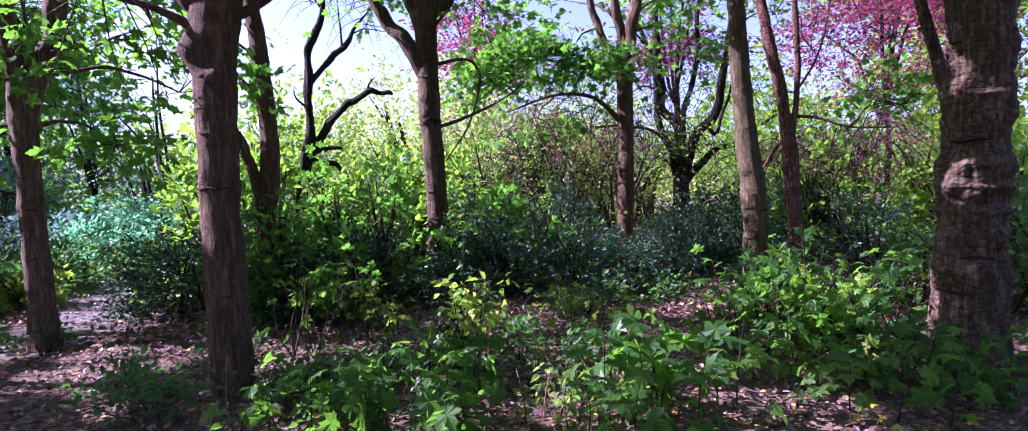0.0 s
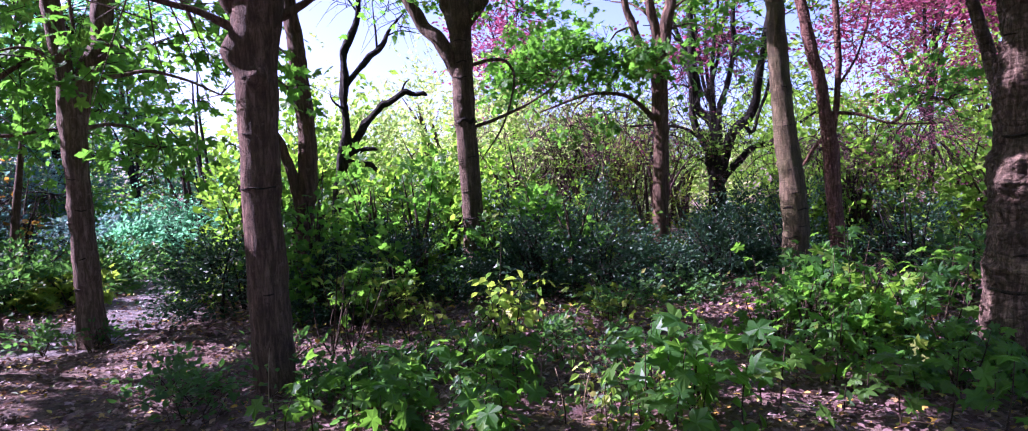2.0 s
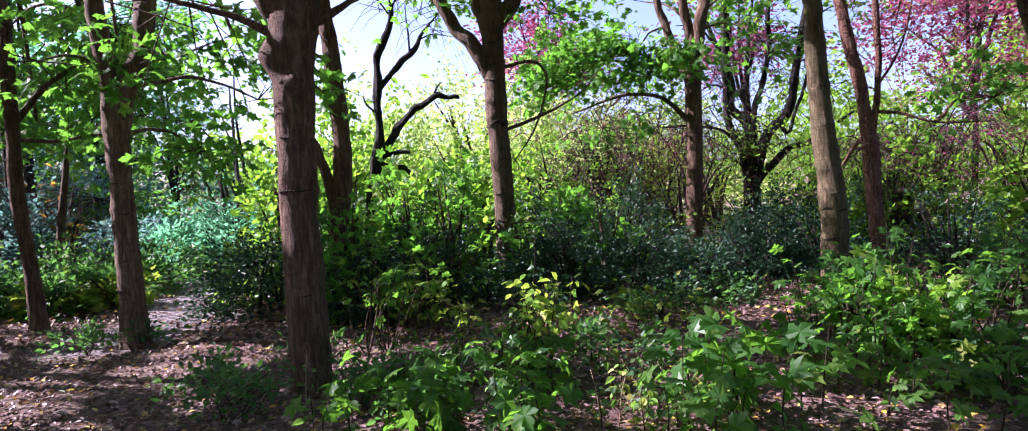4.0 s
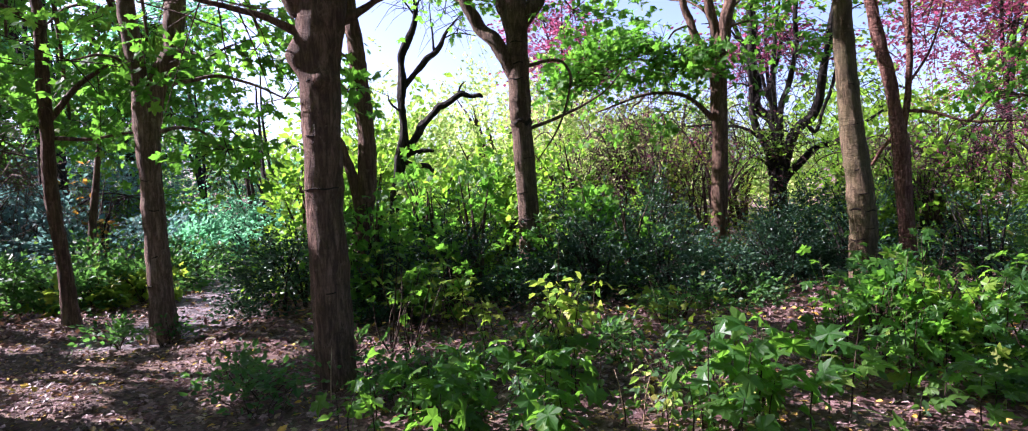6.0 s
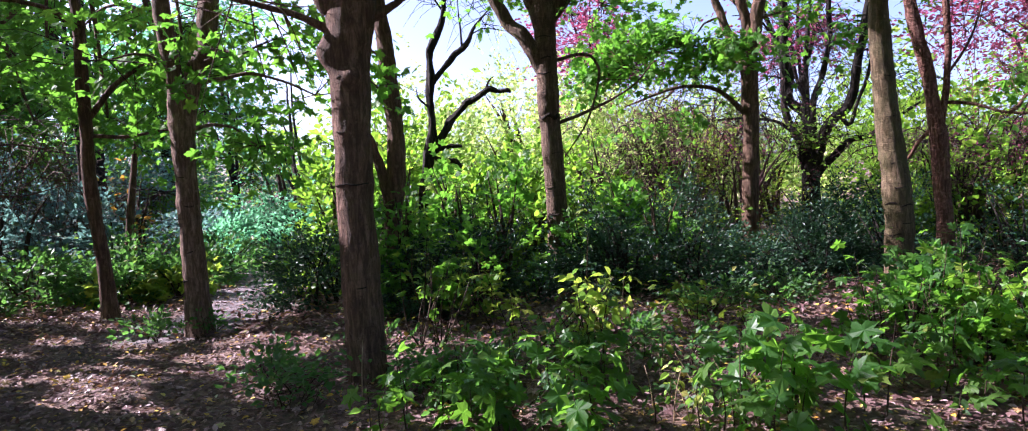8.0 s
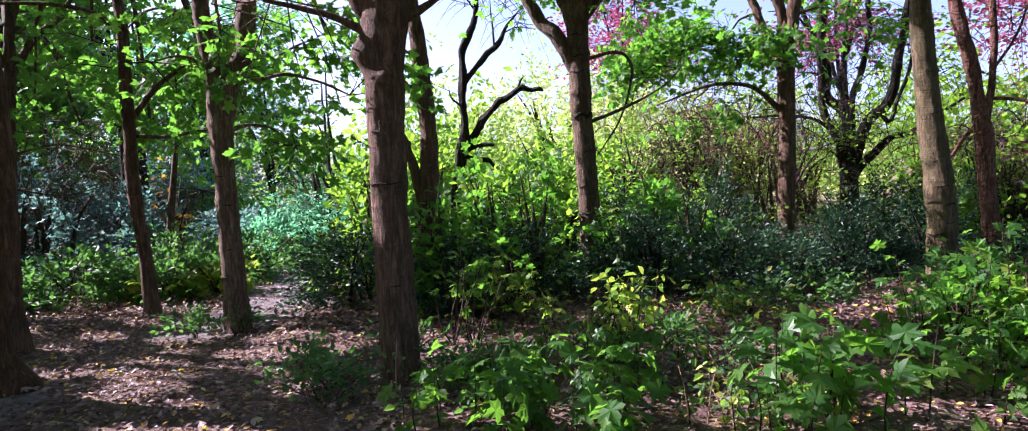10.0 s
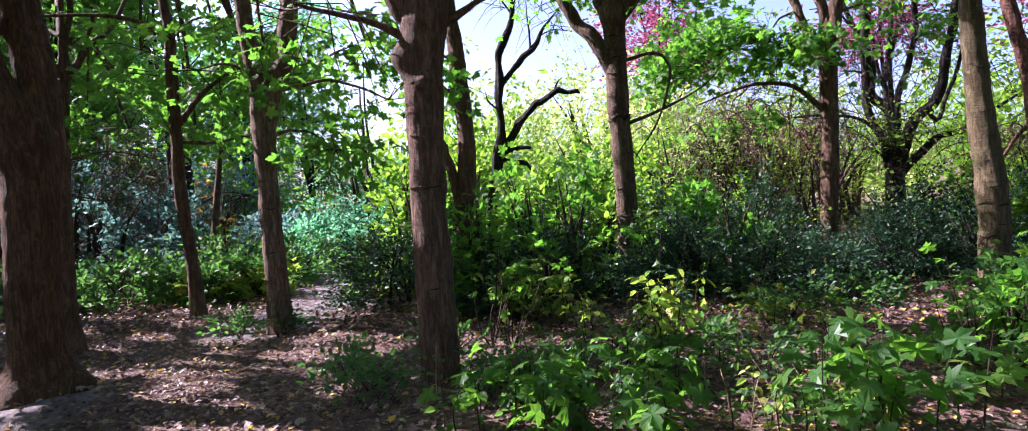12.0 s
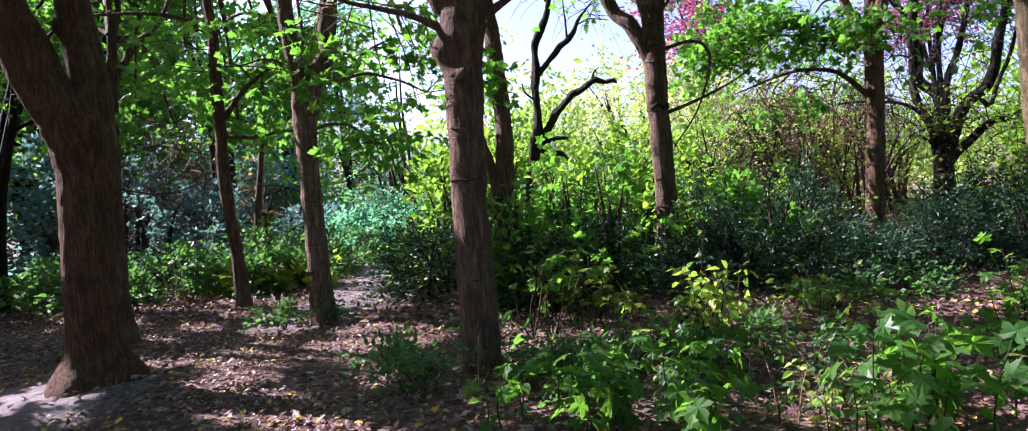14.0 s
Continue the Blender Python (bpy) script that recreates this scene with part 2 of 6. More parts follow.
def palmate():
    half = [(0.04, 0.02, 0), (0.22, -0.10, -0.03), (0.47, -0.03, -0.08), (0.36, 0.15, 0.02), (0.50, 0.30, -0.04), (0.64, 0.50, -0.11), (0.44, 0.53, -0.02), (0.25, 0.51, 0.03), (0.27, 0.72, -0.02), (0.13, 0.80, -0.04)]
    ring = half + [(0, 1.0, -0.12)] + [(-x, y, z) for x, y, z in reversed(half)]
    v = np.array([(0, 0.33, 0.03)] + ring, float)
    n = len(ring)
    return v, np.array([(0, i, i % n + 1) for i in range(1, n + 1)])


PALMATE = palmate()


def raw_mesh(name, v, faces, smooth=False):
    """A mesh from arrays; faces is a list of index arrays, each of one face size."""
    me = bpy.data.meshes.new(name)
    v = np.asarray(v, np.float32)
    me.vertices.add(len(v))
    me.vertices.foreach_set("co", v.ravel())
    idx = np.concatenate([np.asarray(f, np.int32).ravel() for f in faces])
    sizes = np.concatenate([np.full(len(f), np.asarray(f).shape[1], np.int32) for f in faces])
    me.loops.add(len(idx))
    me.loops.foreach_set("vertex_index", idx)
    me.polygons.add(len(sizes))
    me.polygons.foreach_set("loop_start", np.concatenate([[0], np.cumsum(sizes)[:-1]]).astype(np.int32))
    me.polygons.foreach_set("use_smooth", np.full(len(sizes), smooth, bool))
    me.update(calc_edges=True)
    return me


def part(name, me, material, parent, label=""):
    ob = new(name, me)
    if material and not me.materials:
        me.materials.append(material)
    ob.parent = parent
    if label:
        ob["label"] = label
    return ob


def thing(name, at, label, category, group="", kind=""):
    ob = new(name)
    ob.location = at
    ob.empty_display_size = 0.1
    return tagged(ob, label, category, group, kind)


def unit(a):
    return a / np.maximum(np.linalg.norm(a, axis=-1, keepdims=True), 1e-9)


def glide(p, sub):
    """Catmull-Rom through the rows of p."""
    p = np.asarray(p, float)
    q = np.vstack([2 * p[0] - p[1], p, 2 * p[-1] - p[-2]])
    out = []
    for i in range(1, len(q) - 2):
        for s in np.arange(sub) / sub:
            a, b, c, d = q[i - 1], q[i], q[i + 1], q[i + 2]
            out.append(0.5 * (2 * b + (c - a) * s + (2 * a - 5 * b + 4 * c - d) * s * s + (3 * b - a - 3 * c + d) * s ** 3))
    out.append(p[-1])
    return np.array(out)


def patchy(ang, s, around, step, rng):
    """Smooth random relief over a trunk: cells around it and a step (m) along it."""
    rows = int(s[-1] / step) + 3
    g = rng.uniform(-1, 1, (rows, around))
    y, x = s / step, ang / (2 * np.pi) * around
    y0, x0 = np.floor(y).astype(int), np.floor(x).astype(int)
    fy, fx = (y - y0)[:, None], (x - x0)[None]
    fy, fx = fy * fy * (3 - 2 * fy), fx * fx * (3 - 2 * fx)
    at = lambda i, j: g[np.ix_(np.minimum(y0 + i, rows - 1), (x0 + j) % around)]
    return (at(0, 0) * (1 - fx) + at(0, 1) * fx) * (1 - fy) + (at(1, 0) * (1 - fx) + at(1, 1) * fx) * fy


def tube(nodes, sides=12, sub=5, lump=0.05, flare=0.0, burls=(), rings=(), seed=0, fissure=0.0, crook=0.0, relief=()):
    """Tapered tube through nodes (x, y, z, r), with lumps, furrows, root flare, burls (x, y, z, size, push) and ring scars (z, push)."""
    rng = np.random.default_rng(seed)
    q = glide(nodes, sub)
    p, r = q[:, :3], np.maximum(q[:, 3], 0.001)
    if crook:
        run = np.linspace(0, 1, len(p)) * len(nodes)
        ends = np.sin(np.linspace(0, np.pi, len(p))) ** 0.5
        for k in range(3):
            for f in (1.3, 2.9, 5.3):
                p[:, k] += crook * r * ends / f * np.sin(run * f + rng.uniform(0, 6.3)) * 1.2
    t = unit(np.gradient(p, axis=0))
    mean = np.abs(t.mean(0))
    ref = np.eye(3)[int(np.argmin(mean))]
    u = unit(np.cross(t, ref))
    w = np.cross(t, u)
    ang = np.linspace(0, 2 * np.pi, sides, endpoint=False)
    s = np.concatenate([[0], np.cumsum(np.linalg.norm(np.diff(p, axis=0), axis=1))])
    wob = np.zeros((len(p), sides))
    for k in range(1, 6):
        wob += np.sin(k * ang[None] + rng.uniform(0, 6.3) + s[:, None] * rng.uniform(-1.5, 1.5) * 3) * rng.uniform(0.3, 1) / k
        wob += np.sin(s[:, None] * rng.uniform(4, 14) + ang[None] * rng.integers(0, 3) + rng.uniform(0, 6)) * 0.25
    rad = r[:, None] * (1 + lump * wob)
    if fissure:
        fine = np.zeros_like(wob)
        for _ in range(14):
            fine += np.sin(rng.integers(4, 17) * ang[None] + rng.uniform(0, 6.3) + s[:, None] * rng.uniform(-9, 9) + 0.8 * np.sin(s[:, None] * rng.uniform(5, 30)))
        rad = rad * (1 - fissure * np.exp(-np.abs(fine) / 1.2) + fissure * 0.3)
    for around, step, push in relief:
        rad = rad + push * patchy(ang, s, around, step, rng)
    if flare:
        h = (p[:, 2] - p[0, 2])[:, None]
        rad = rad * (1 + flare * np.exp(-h / 0.13) * (0.75 + 0.45 * np.cos(4 * ang[None] + rng.uniform(0, 6)) + 0.3 * np.cos(3 * ang[None] + 1)))
    for z0, push in rings:
        rad = rad + push * np.exp(-(((p[:, 2] - z0) / 0.022) ** 2))[:, None] * (1 + 0.5 * np.sin(2 * ang + z0 * 9))[None]
    out = np.cos(ang)[None, :, None] * u[:, None] + np.sin(ang)[None, :, None] * w[:, None]
    v = p[:, None] + rad[..., None] * out
    for bx, by, bz, size, push in burls:
        d2 = ((v - np.array((bx, by, bz))) ** 2).sum(-1)
        v = v + (push * np.exp(-d2 / size ** 2))[..., None] * out
    n = len(p)
    i, j = np.meshgrid(np.arange(n - 1), np.arange(sides), indexing="ij")
    a, b = i * sides + j, i * sides + (j + 1) % sides
    quads = np.stack([a, b, b + sides, a + sides], -1).reshape(-1, 4)
    v = np.vstack([v.reshape(-1, 3), p[-1] + t[-1] * r[-1] * 0.3])
    e = (n - 1) * sides + np.arange(sides)
    cap = np.stack([e, (n - 1) * sides + (np.arange(sides) + 1) % sides, np.full(sides, n * sides)], -1)
    return v, [quads, cap]


def joined(pieces):
    """Several (vertices, faces) as one."""
    vs, fs, k = [], [], 0
    for v, f in pieces:
        vs.append(v)
        fs += [np.asarray(x) + k for x in f]
        k += len(v)
    return np.vstack(vs), fs


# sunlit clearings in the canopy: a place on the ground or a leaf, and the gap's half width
# leaves are left out along sun rays to aim light at these places
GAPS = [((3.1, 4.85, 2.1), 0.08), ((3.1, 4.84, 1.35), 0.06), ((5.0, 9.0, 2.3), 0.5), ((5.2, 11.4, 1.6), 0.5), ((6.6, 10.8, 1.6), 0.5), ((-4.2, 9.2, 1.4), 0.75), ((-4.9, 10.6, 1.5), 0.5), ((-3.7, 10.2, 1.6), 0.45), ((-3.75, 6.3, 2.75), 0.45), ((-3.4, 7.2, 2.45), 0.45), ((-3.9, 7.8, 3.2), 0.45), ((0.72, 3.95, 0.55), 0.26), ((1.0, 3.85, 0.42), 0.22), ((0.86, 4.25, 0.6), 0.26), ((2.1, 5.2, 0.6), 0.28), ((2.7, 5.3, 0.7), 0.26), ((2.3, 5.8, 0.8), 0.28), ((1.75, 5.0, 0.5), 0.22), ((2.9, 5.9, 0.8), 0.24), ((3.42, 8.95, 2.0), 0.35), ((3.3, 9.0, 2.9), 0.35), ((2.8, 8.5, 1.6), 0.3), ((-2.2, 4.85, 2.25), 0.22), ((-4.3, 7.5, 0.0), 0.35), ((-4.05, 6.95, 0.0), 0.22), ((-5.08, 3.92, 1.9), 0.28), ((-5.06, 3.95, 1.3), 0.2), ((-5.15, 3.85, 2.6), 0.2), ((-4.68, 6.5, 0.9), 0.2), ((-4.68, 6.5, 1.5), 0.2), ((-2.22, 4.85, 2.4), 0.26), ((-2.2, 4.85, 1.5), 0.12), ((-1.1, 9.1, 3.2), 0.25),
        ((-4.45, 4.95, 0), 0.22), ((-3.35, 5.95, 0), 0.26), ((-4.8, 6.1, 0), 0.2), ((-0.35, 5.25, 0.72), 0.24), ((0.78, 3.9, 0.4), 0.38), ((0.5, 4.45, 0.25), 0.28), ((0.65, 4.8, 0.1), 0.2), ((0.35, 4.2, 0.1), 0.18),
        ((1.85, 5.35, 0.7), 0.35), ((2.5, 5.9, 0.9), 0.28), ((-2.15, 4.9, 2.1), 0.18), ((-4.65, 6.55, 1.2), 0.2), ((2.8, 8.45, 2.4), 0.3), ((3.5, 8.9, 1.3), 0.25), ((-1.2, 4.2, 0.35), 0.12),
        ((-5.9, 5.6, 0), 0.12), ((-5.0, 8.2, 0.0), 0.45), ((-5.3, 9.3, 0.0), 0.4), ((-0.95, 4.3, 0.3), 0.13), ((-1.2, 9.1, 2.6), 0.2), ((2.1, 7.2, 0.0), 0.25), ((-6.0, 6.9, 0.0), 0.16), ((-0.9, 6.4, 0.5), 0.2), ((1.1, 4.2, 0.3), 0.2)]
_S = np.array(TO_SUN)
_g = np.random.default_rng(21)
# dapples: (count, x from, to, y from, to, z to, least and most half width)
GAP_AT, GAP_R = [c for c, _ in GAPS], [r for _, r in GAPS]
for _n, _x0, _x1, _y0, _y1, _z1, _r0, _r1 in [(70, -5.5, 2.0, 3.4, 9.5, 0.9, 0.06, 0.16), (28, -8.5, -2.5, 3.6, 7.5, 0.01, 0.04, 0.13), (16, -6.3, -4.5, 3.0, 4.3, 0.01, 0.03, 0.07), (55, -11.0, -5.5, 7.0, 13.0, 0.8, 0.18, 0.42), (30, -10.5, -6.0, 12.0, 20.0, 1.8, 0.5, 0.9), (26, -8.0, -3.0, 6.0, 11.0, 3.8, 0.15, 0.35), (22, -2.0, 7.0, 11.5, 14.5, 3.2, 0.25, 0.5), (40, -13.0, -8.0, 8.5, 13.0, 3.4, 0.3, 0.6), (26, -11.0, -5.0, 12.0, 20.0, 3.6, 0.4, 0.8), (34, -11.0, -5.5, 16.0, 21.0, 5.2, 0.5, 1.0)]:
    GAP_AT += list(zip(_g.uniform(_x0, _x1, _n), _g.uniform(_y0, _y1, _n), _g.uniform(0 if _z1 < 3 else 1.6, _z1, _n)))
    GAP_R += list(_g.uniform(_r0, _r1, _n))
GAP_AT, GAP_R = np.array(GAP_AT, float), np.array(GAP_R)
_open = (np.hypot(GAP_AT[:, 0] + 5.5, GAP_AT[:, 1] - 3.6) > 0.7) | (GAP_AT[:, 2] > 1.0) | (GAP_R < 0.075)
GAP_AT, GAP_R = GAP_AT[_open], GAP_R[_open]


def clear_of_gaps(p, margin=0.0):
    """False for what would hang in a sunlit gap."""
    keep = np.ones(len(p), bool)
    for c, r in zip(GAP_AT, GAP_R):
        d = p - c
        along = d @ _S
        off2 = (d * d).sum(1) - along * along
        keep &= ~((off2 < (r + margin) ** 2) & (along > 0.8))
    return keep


def leaves(starts, dirs, length, per, size, shape, rng, flat=0.6, droop=0.2, spread=0.8, gaps=True):
    """Leaves in alternate rows along twigs; each leaf is an island of its own."""
    tv, tf = shape
    n = len(starts)
    s = np.tile((np.arange(per) + 0.6) / per, n)
    p0, d = np.repeat(starts, per, 0), np.repeat(unit(dirs), per, 0)
    ln = np.repeat(length * rng.uniform(0.6, 1.3, n), per)
    pos = p0 + d * (s * ln)[:, None]
    pos[:, 2] -= droop * ln * s * s
    side = unit(np.cross(d, (0, 0, 1.0)) + 1e-6)
    sign = np.where(np.arange(n * per) % 2 == 0, 1.0, -1.0)[:, None]
    pos = pos + side * sign * (size * 0.25) + rng.normal(0, size * 0.3, (n * per, 3))
    ax = unit(d * (0.5 + s[:, None]) + side * sign * spread + rng.normal(0, 0.35, (n * per, 3)) - np.array((0, 0, droop)))
    nrm = np.array((0, 0, flat)) + rng.normal(0, 0.55, (n * per, 3))
    nrm = unit(nrm - (nrm * ax).sum(1, keepdims=True) * ax)
    xs = np.cross(ax, nrm)
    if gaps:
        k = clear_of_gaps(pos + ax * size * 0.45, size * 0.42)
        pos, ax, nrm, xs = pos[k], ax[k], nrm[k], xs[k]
    sz = size * rng.uniform(0.6, 1.25, len(pos))[:, None]
    v = np.concatenate([pos[:, None] + sz[:, None] * (xs[:, None] * a + ax[:, None] * b + nrm[:, None] * c) for a, b, c in tv], 1)
    f = (np.arange(len(pos)) * len(tv))[:, None, None] + tf[None]
    return v.reshape(-1, 3), [f.reshape(-1, 3)]


def twigs(starts, dirs, length, r, rng, droop=0.2, every=1):
    """Thin three-sided twigs with one bend."""
    starts, dirs = starts[::every], dirs[::every]
    n = len(starts)
    d = unit(dirs)
    ln = (length * rng.uniform(0.7, 1.3, n))[:, None]
    mid, end = starts + d * ln * 0.55, starts + d * ln
    end[:, 2] -= droop * ln[:, 0]
    mid = mid + rng.normal(0, 0.04, (n, 3)) * ln
    side = unit(np.cross(d, (0.2, 0.3, 1.0)))
    other = np.cross(d, side)
    rings = []
    for c, k in ((starts, 1.0), (mid, 0.75), (end, 0.3)):
        for a in (0, 2.1, 4.2):
            rings.append(c + r * k * (math.cos(a) * side + math.sin(a) * other))
    v = np.stack(rings, 1)
    base = np.array([(i * 3 + j, i * 3 + (j + 1) % 3, i * 3 + 3 + (j + 1) % 3, i * 3 + 3 + j) for i in range(2) for j in range(3)])
    f = (np.arange(n) * 9)[:, None, None] + base[None]
    return v.reshape(-1, 3), [f.reshape(-1, 4)]


def in_clump(rng, centre, radii, n, lumps=9, tight=0.30):
    """Points gathered in lumps inside an ellipsoid."""
    c = unit(rng.normal(0, 1, (lumps, 3))) * rng.uniform(0.25, 1, (lumps, 1)) ** 0.5 * 0.8
    p = c[rng.integers(0, lumps, n)] + rng.normal(0, tight, (n, 3))
    return np.array(centre) + p * np.array(radii)

# ---------------------------------------------------------------- ground
PATH_LINE = np.array([(-9.5, 3.0), (-6.5, 3.9), (-5.2, 5.2), (-4.9, 6.6), (-4.75, 7.6), (-5.2, 9.0), (-6.2, 11.5), (-8.0, 15.0)])


def off_path(x, y):
    best = np.full(x.shape, 99.0)
    for (ax, ay), (bx, by) in zip(PATH_LINE[:-1], PATH_LINE[1:]):
        ex, ey = bx - ax, by - ay
        s = np.clip(((x - ax) * ex + (y - ay) * ey) / (ex * ex + ey * ey), 0, 1)
        best = np.minimum(best, np.hypot(x - ax - s * ex, y - ay - s * ey))
    return best


def lift(x, y):
    """Height of the ground."""
    near = np.exp(-((x / 25) ** 2 + ((y - 6) / 25) ** 2))
    z = 0.03 * np.sin(1.7 * x + 0.6 * y) * np.sin(1.3 * y - 0.4 * x) + 0.018 * np.sin(4.1 * x + 1.0) * np.sin(3.7 * y)
    z = z * near + 0.10 * np.exp(-(((x + 5.0) / 0.55) ** 2 + ((y - 3.95) / 0.55) ** 2))
    return z + 0.25 * (1 - near) * np.sin(x * 0.05) * np.sin(y * 0.06 + 1)


def ground():
    s = np.linspace(-1, 1, 261)
    g = np.sign(s) * (np.expm1(np.abs(s) * 6.4) / np.expm1(6.4)) * 900
    x, y = np.meshgrid(g - 1.0, g + 5.0, indexing="ij")
    n = len(s)
    v = np.stack([x, y, lift(x, y)], -1).reshape(-1, 3)
    i, j = np.meshgrid(np.arange(n - 1), np.arange(n - 1), indexing="ij")
    a = i * n + j
    me = raw_mesh("ground", v, [np.stack([a, a + n, a + n + 1, a + 1], -1).reshape(-1, 4)], True)
    worn = np.maximum(np.clip(1 - off_path(v[:, 0], v[:, 1]) / 0.85, 0, 1) * np.clip((v[:, 1] - 5.8) / 1.2, 0.15, 1), np.clip(1.4 - np.hypot(v[:, 0] + 5.25, v[:, 1] - 3.7) * 1.3, 0, 1))
    me.attributes.new("trodden", "FLOAT", "POINT").data.foreach_set("value", worn.astype(np.float32))
    me.materials.append(GROUND_MAT)
    tagged(new("ground", me), "woodland floor of brown leaf litter and trodden earth path", "ground", kind="structure")


ground()


def scatter_dry():
    """Fallen leaves, thickest in the open, thin on the path."""
    rng = np.random.default_rng(11)
    n = 80000
    x, y = rng.uniform(-11, 7, n), 3.0 + 8.5 * rng.beta(1.0, 1.9, n)
    keep = rng.uniform(0, 1, n) < np.where(y < 6.0, 0.9, np.clip(0.12 + off_path(x, y) * 0.7, 0, 1)) * np.clip(np.hypot(x + 5.25, y - 3.7) * 1.3 - 0.4, 0.08, 1)
    x, y = x[keep], y[keep]
    p = np.stack([x, y, lift(x, y) + rng.uniform(0.004, 0.03, len(x))], -1)
    big = rng.uniform(0, 1, len(p)) < np.where(y < 5.2, 0.16, 0.0)
    far = y > 6.2
    made = []
    for sel, shape, size in ((big, PALMATE, 0.056), (~big & ~far, OVATE, 0.048), (~big & far, RHOMB, 0.075)):
        q = p[sel]
        d = rng.normal(0, 1, q.shape) * (1, 1, 0.25)
        made.append(leaves(q, d, 0.01, 1, size, shape, rng, flat=2.2, droop=0.0, gaps=False))
    x, y = rng.uniform(-8, 6, 14000), rng.uniform(-5, 3.0, 14000)
    p = np.stack([x, y, lift(x, y) + rng.uniform(0.004, 0.03, len(x))], -1)
    made.append(leaves(p, rng.normal(0, 1, p.shape) * (1, 1, 0.25), 0.01, 1, 0.08, RHOMB, rng, flat=2.2, droop=0.0, gaps=False))
    v, f = joined(made)
    ob = part("fallen_leaves", raw_mesh("fallen_leaves", v, f), LEAF_DRY, None)
    tagged(ob, "brown and yellow fallen maple leaves on the woodland floor", "fallen leaves", kind="stuff")


scatter_dry()


# ---------------------------------------------------------------- trees
def band(nodes, z0, turn, arc, tall, parent):
    """A dark, raised ring scar part of the way round a trunk."""
    q = glide(nodes, 14)
    x, y, _, r = q[int(np.argmin(np.abs(q[:, 2] - z0)))]
    n = 22
    a = turn + np.linspace(-arc / 2, arc / 2, n)
    edge = np.sin(np.linspace(0, np.pi, n)) ** 0.4
    wob = 0.25 * tall * np.sin(a * 5 + z0 * 7)
    rows = []
    for dz, out in ((-0.5, -0.03), (-0.2, 0.004), (0.15, 0.006), (0.5, -0.03)):
        rad = r * 1.035 + out * edge
        rows.append(np.stack([x + rad * np.cos(a), y + rad * np.sin(a), z0 + wob + dz * tall * (0.3 + 0.7 * edge)], -1))
    v = np.concatenate(rows)
    i, j = np.meshgrid(np.arange(3), np.arange(n - 1), indexing="ij")
    k = i * n + j
    part("ring_scar", raw_mesh("ring_scar", v, [np.stack([k, k + 1, k + n + 1, k + n], -1).reshape(-1, 4)], True), BARK_SCAR, parent, "dark ring scar")


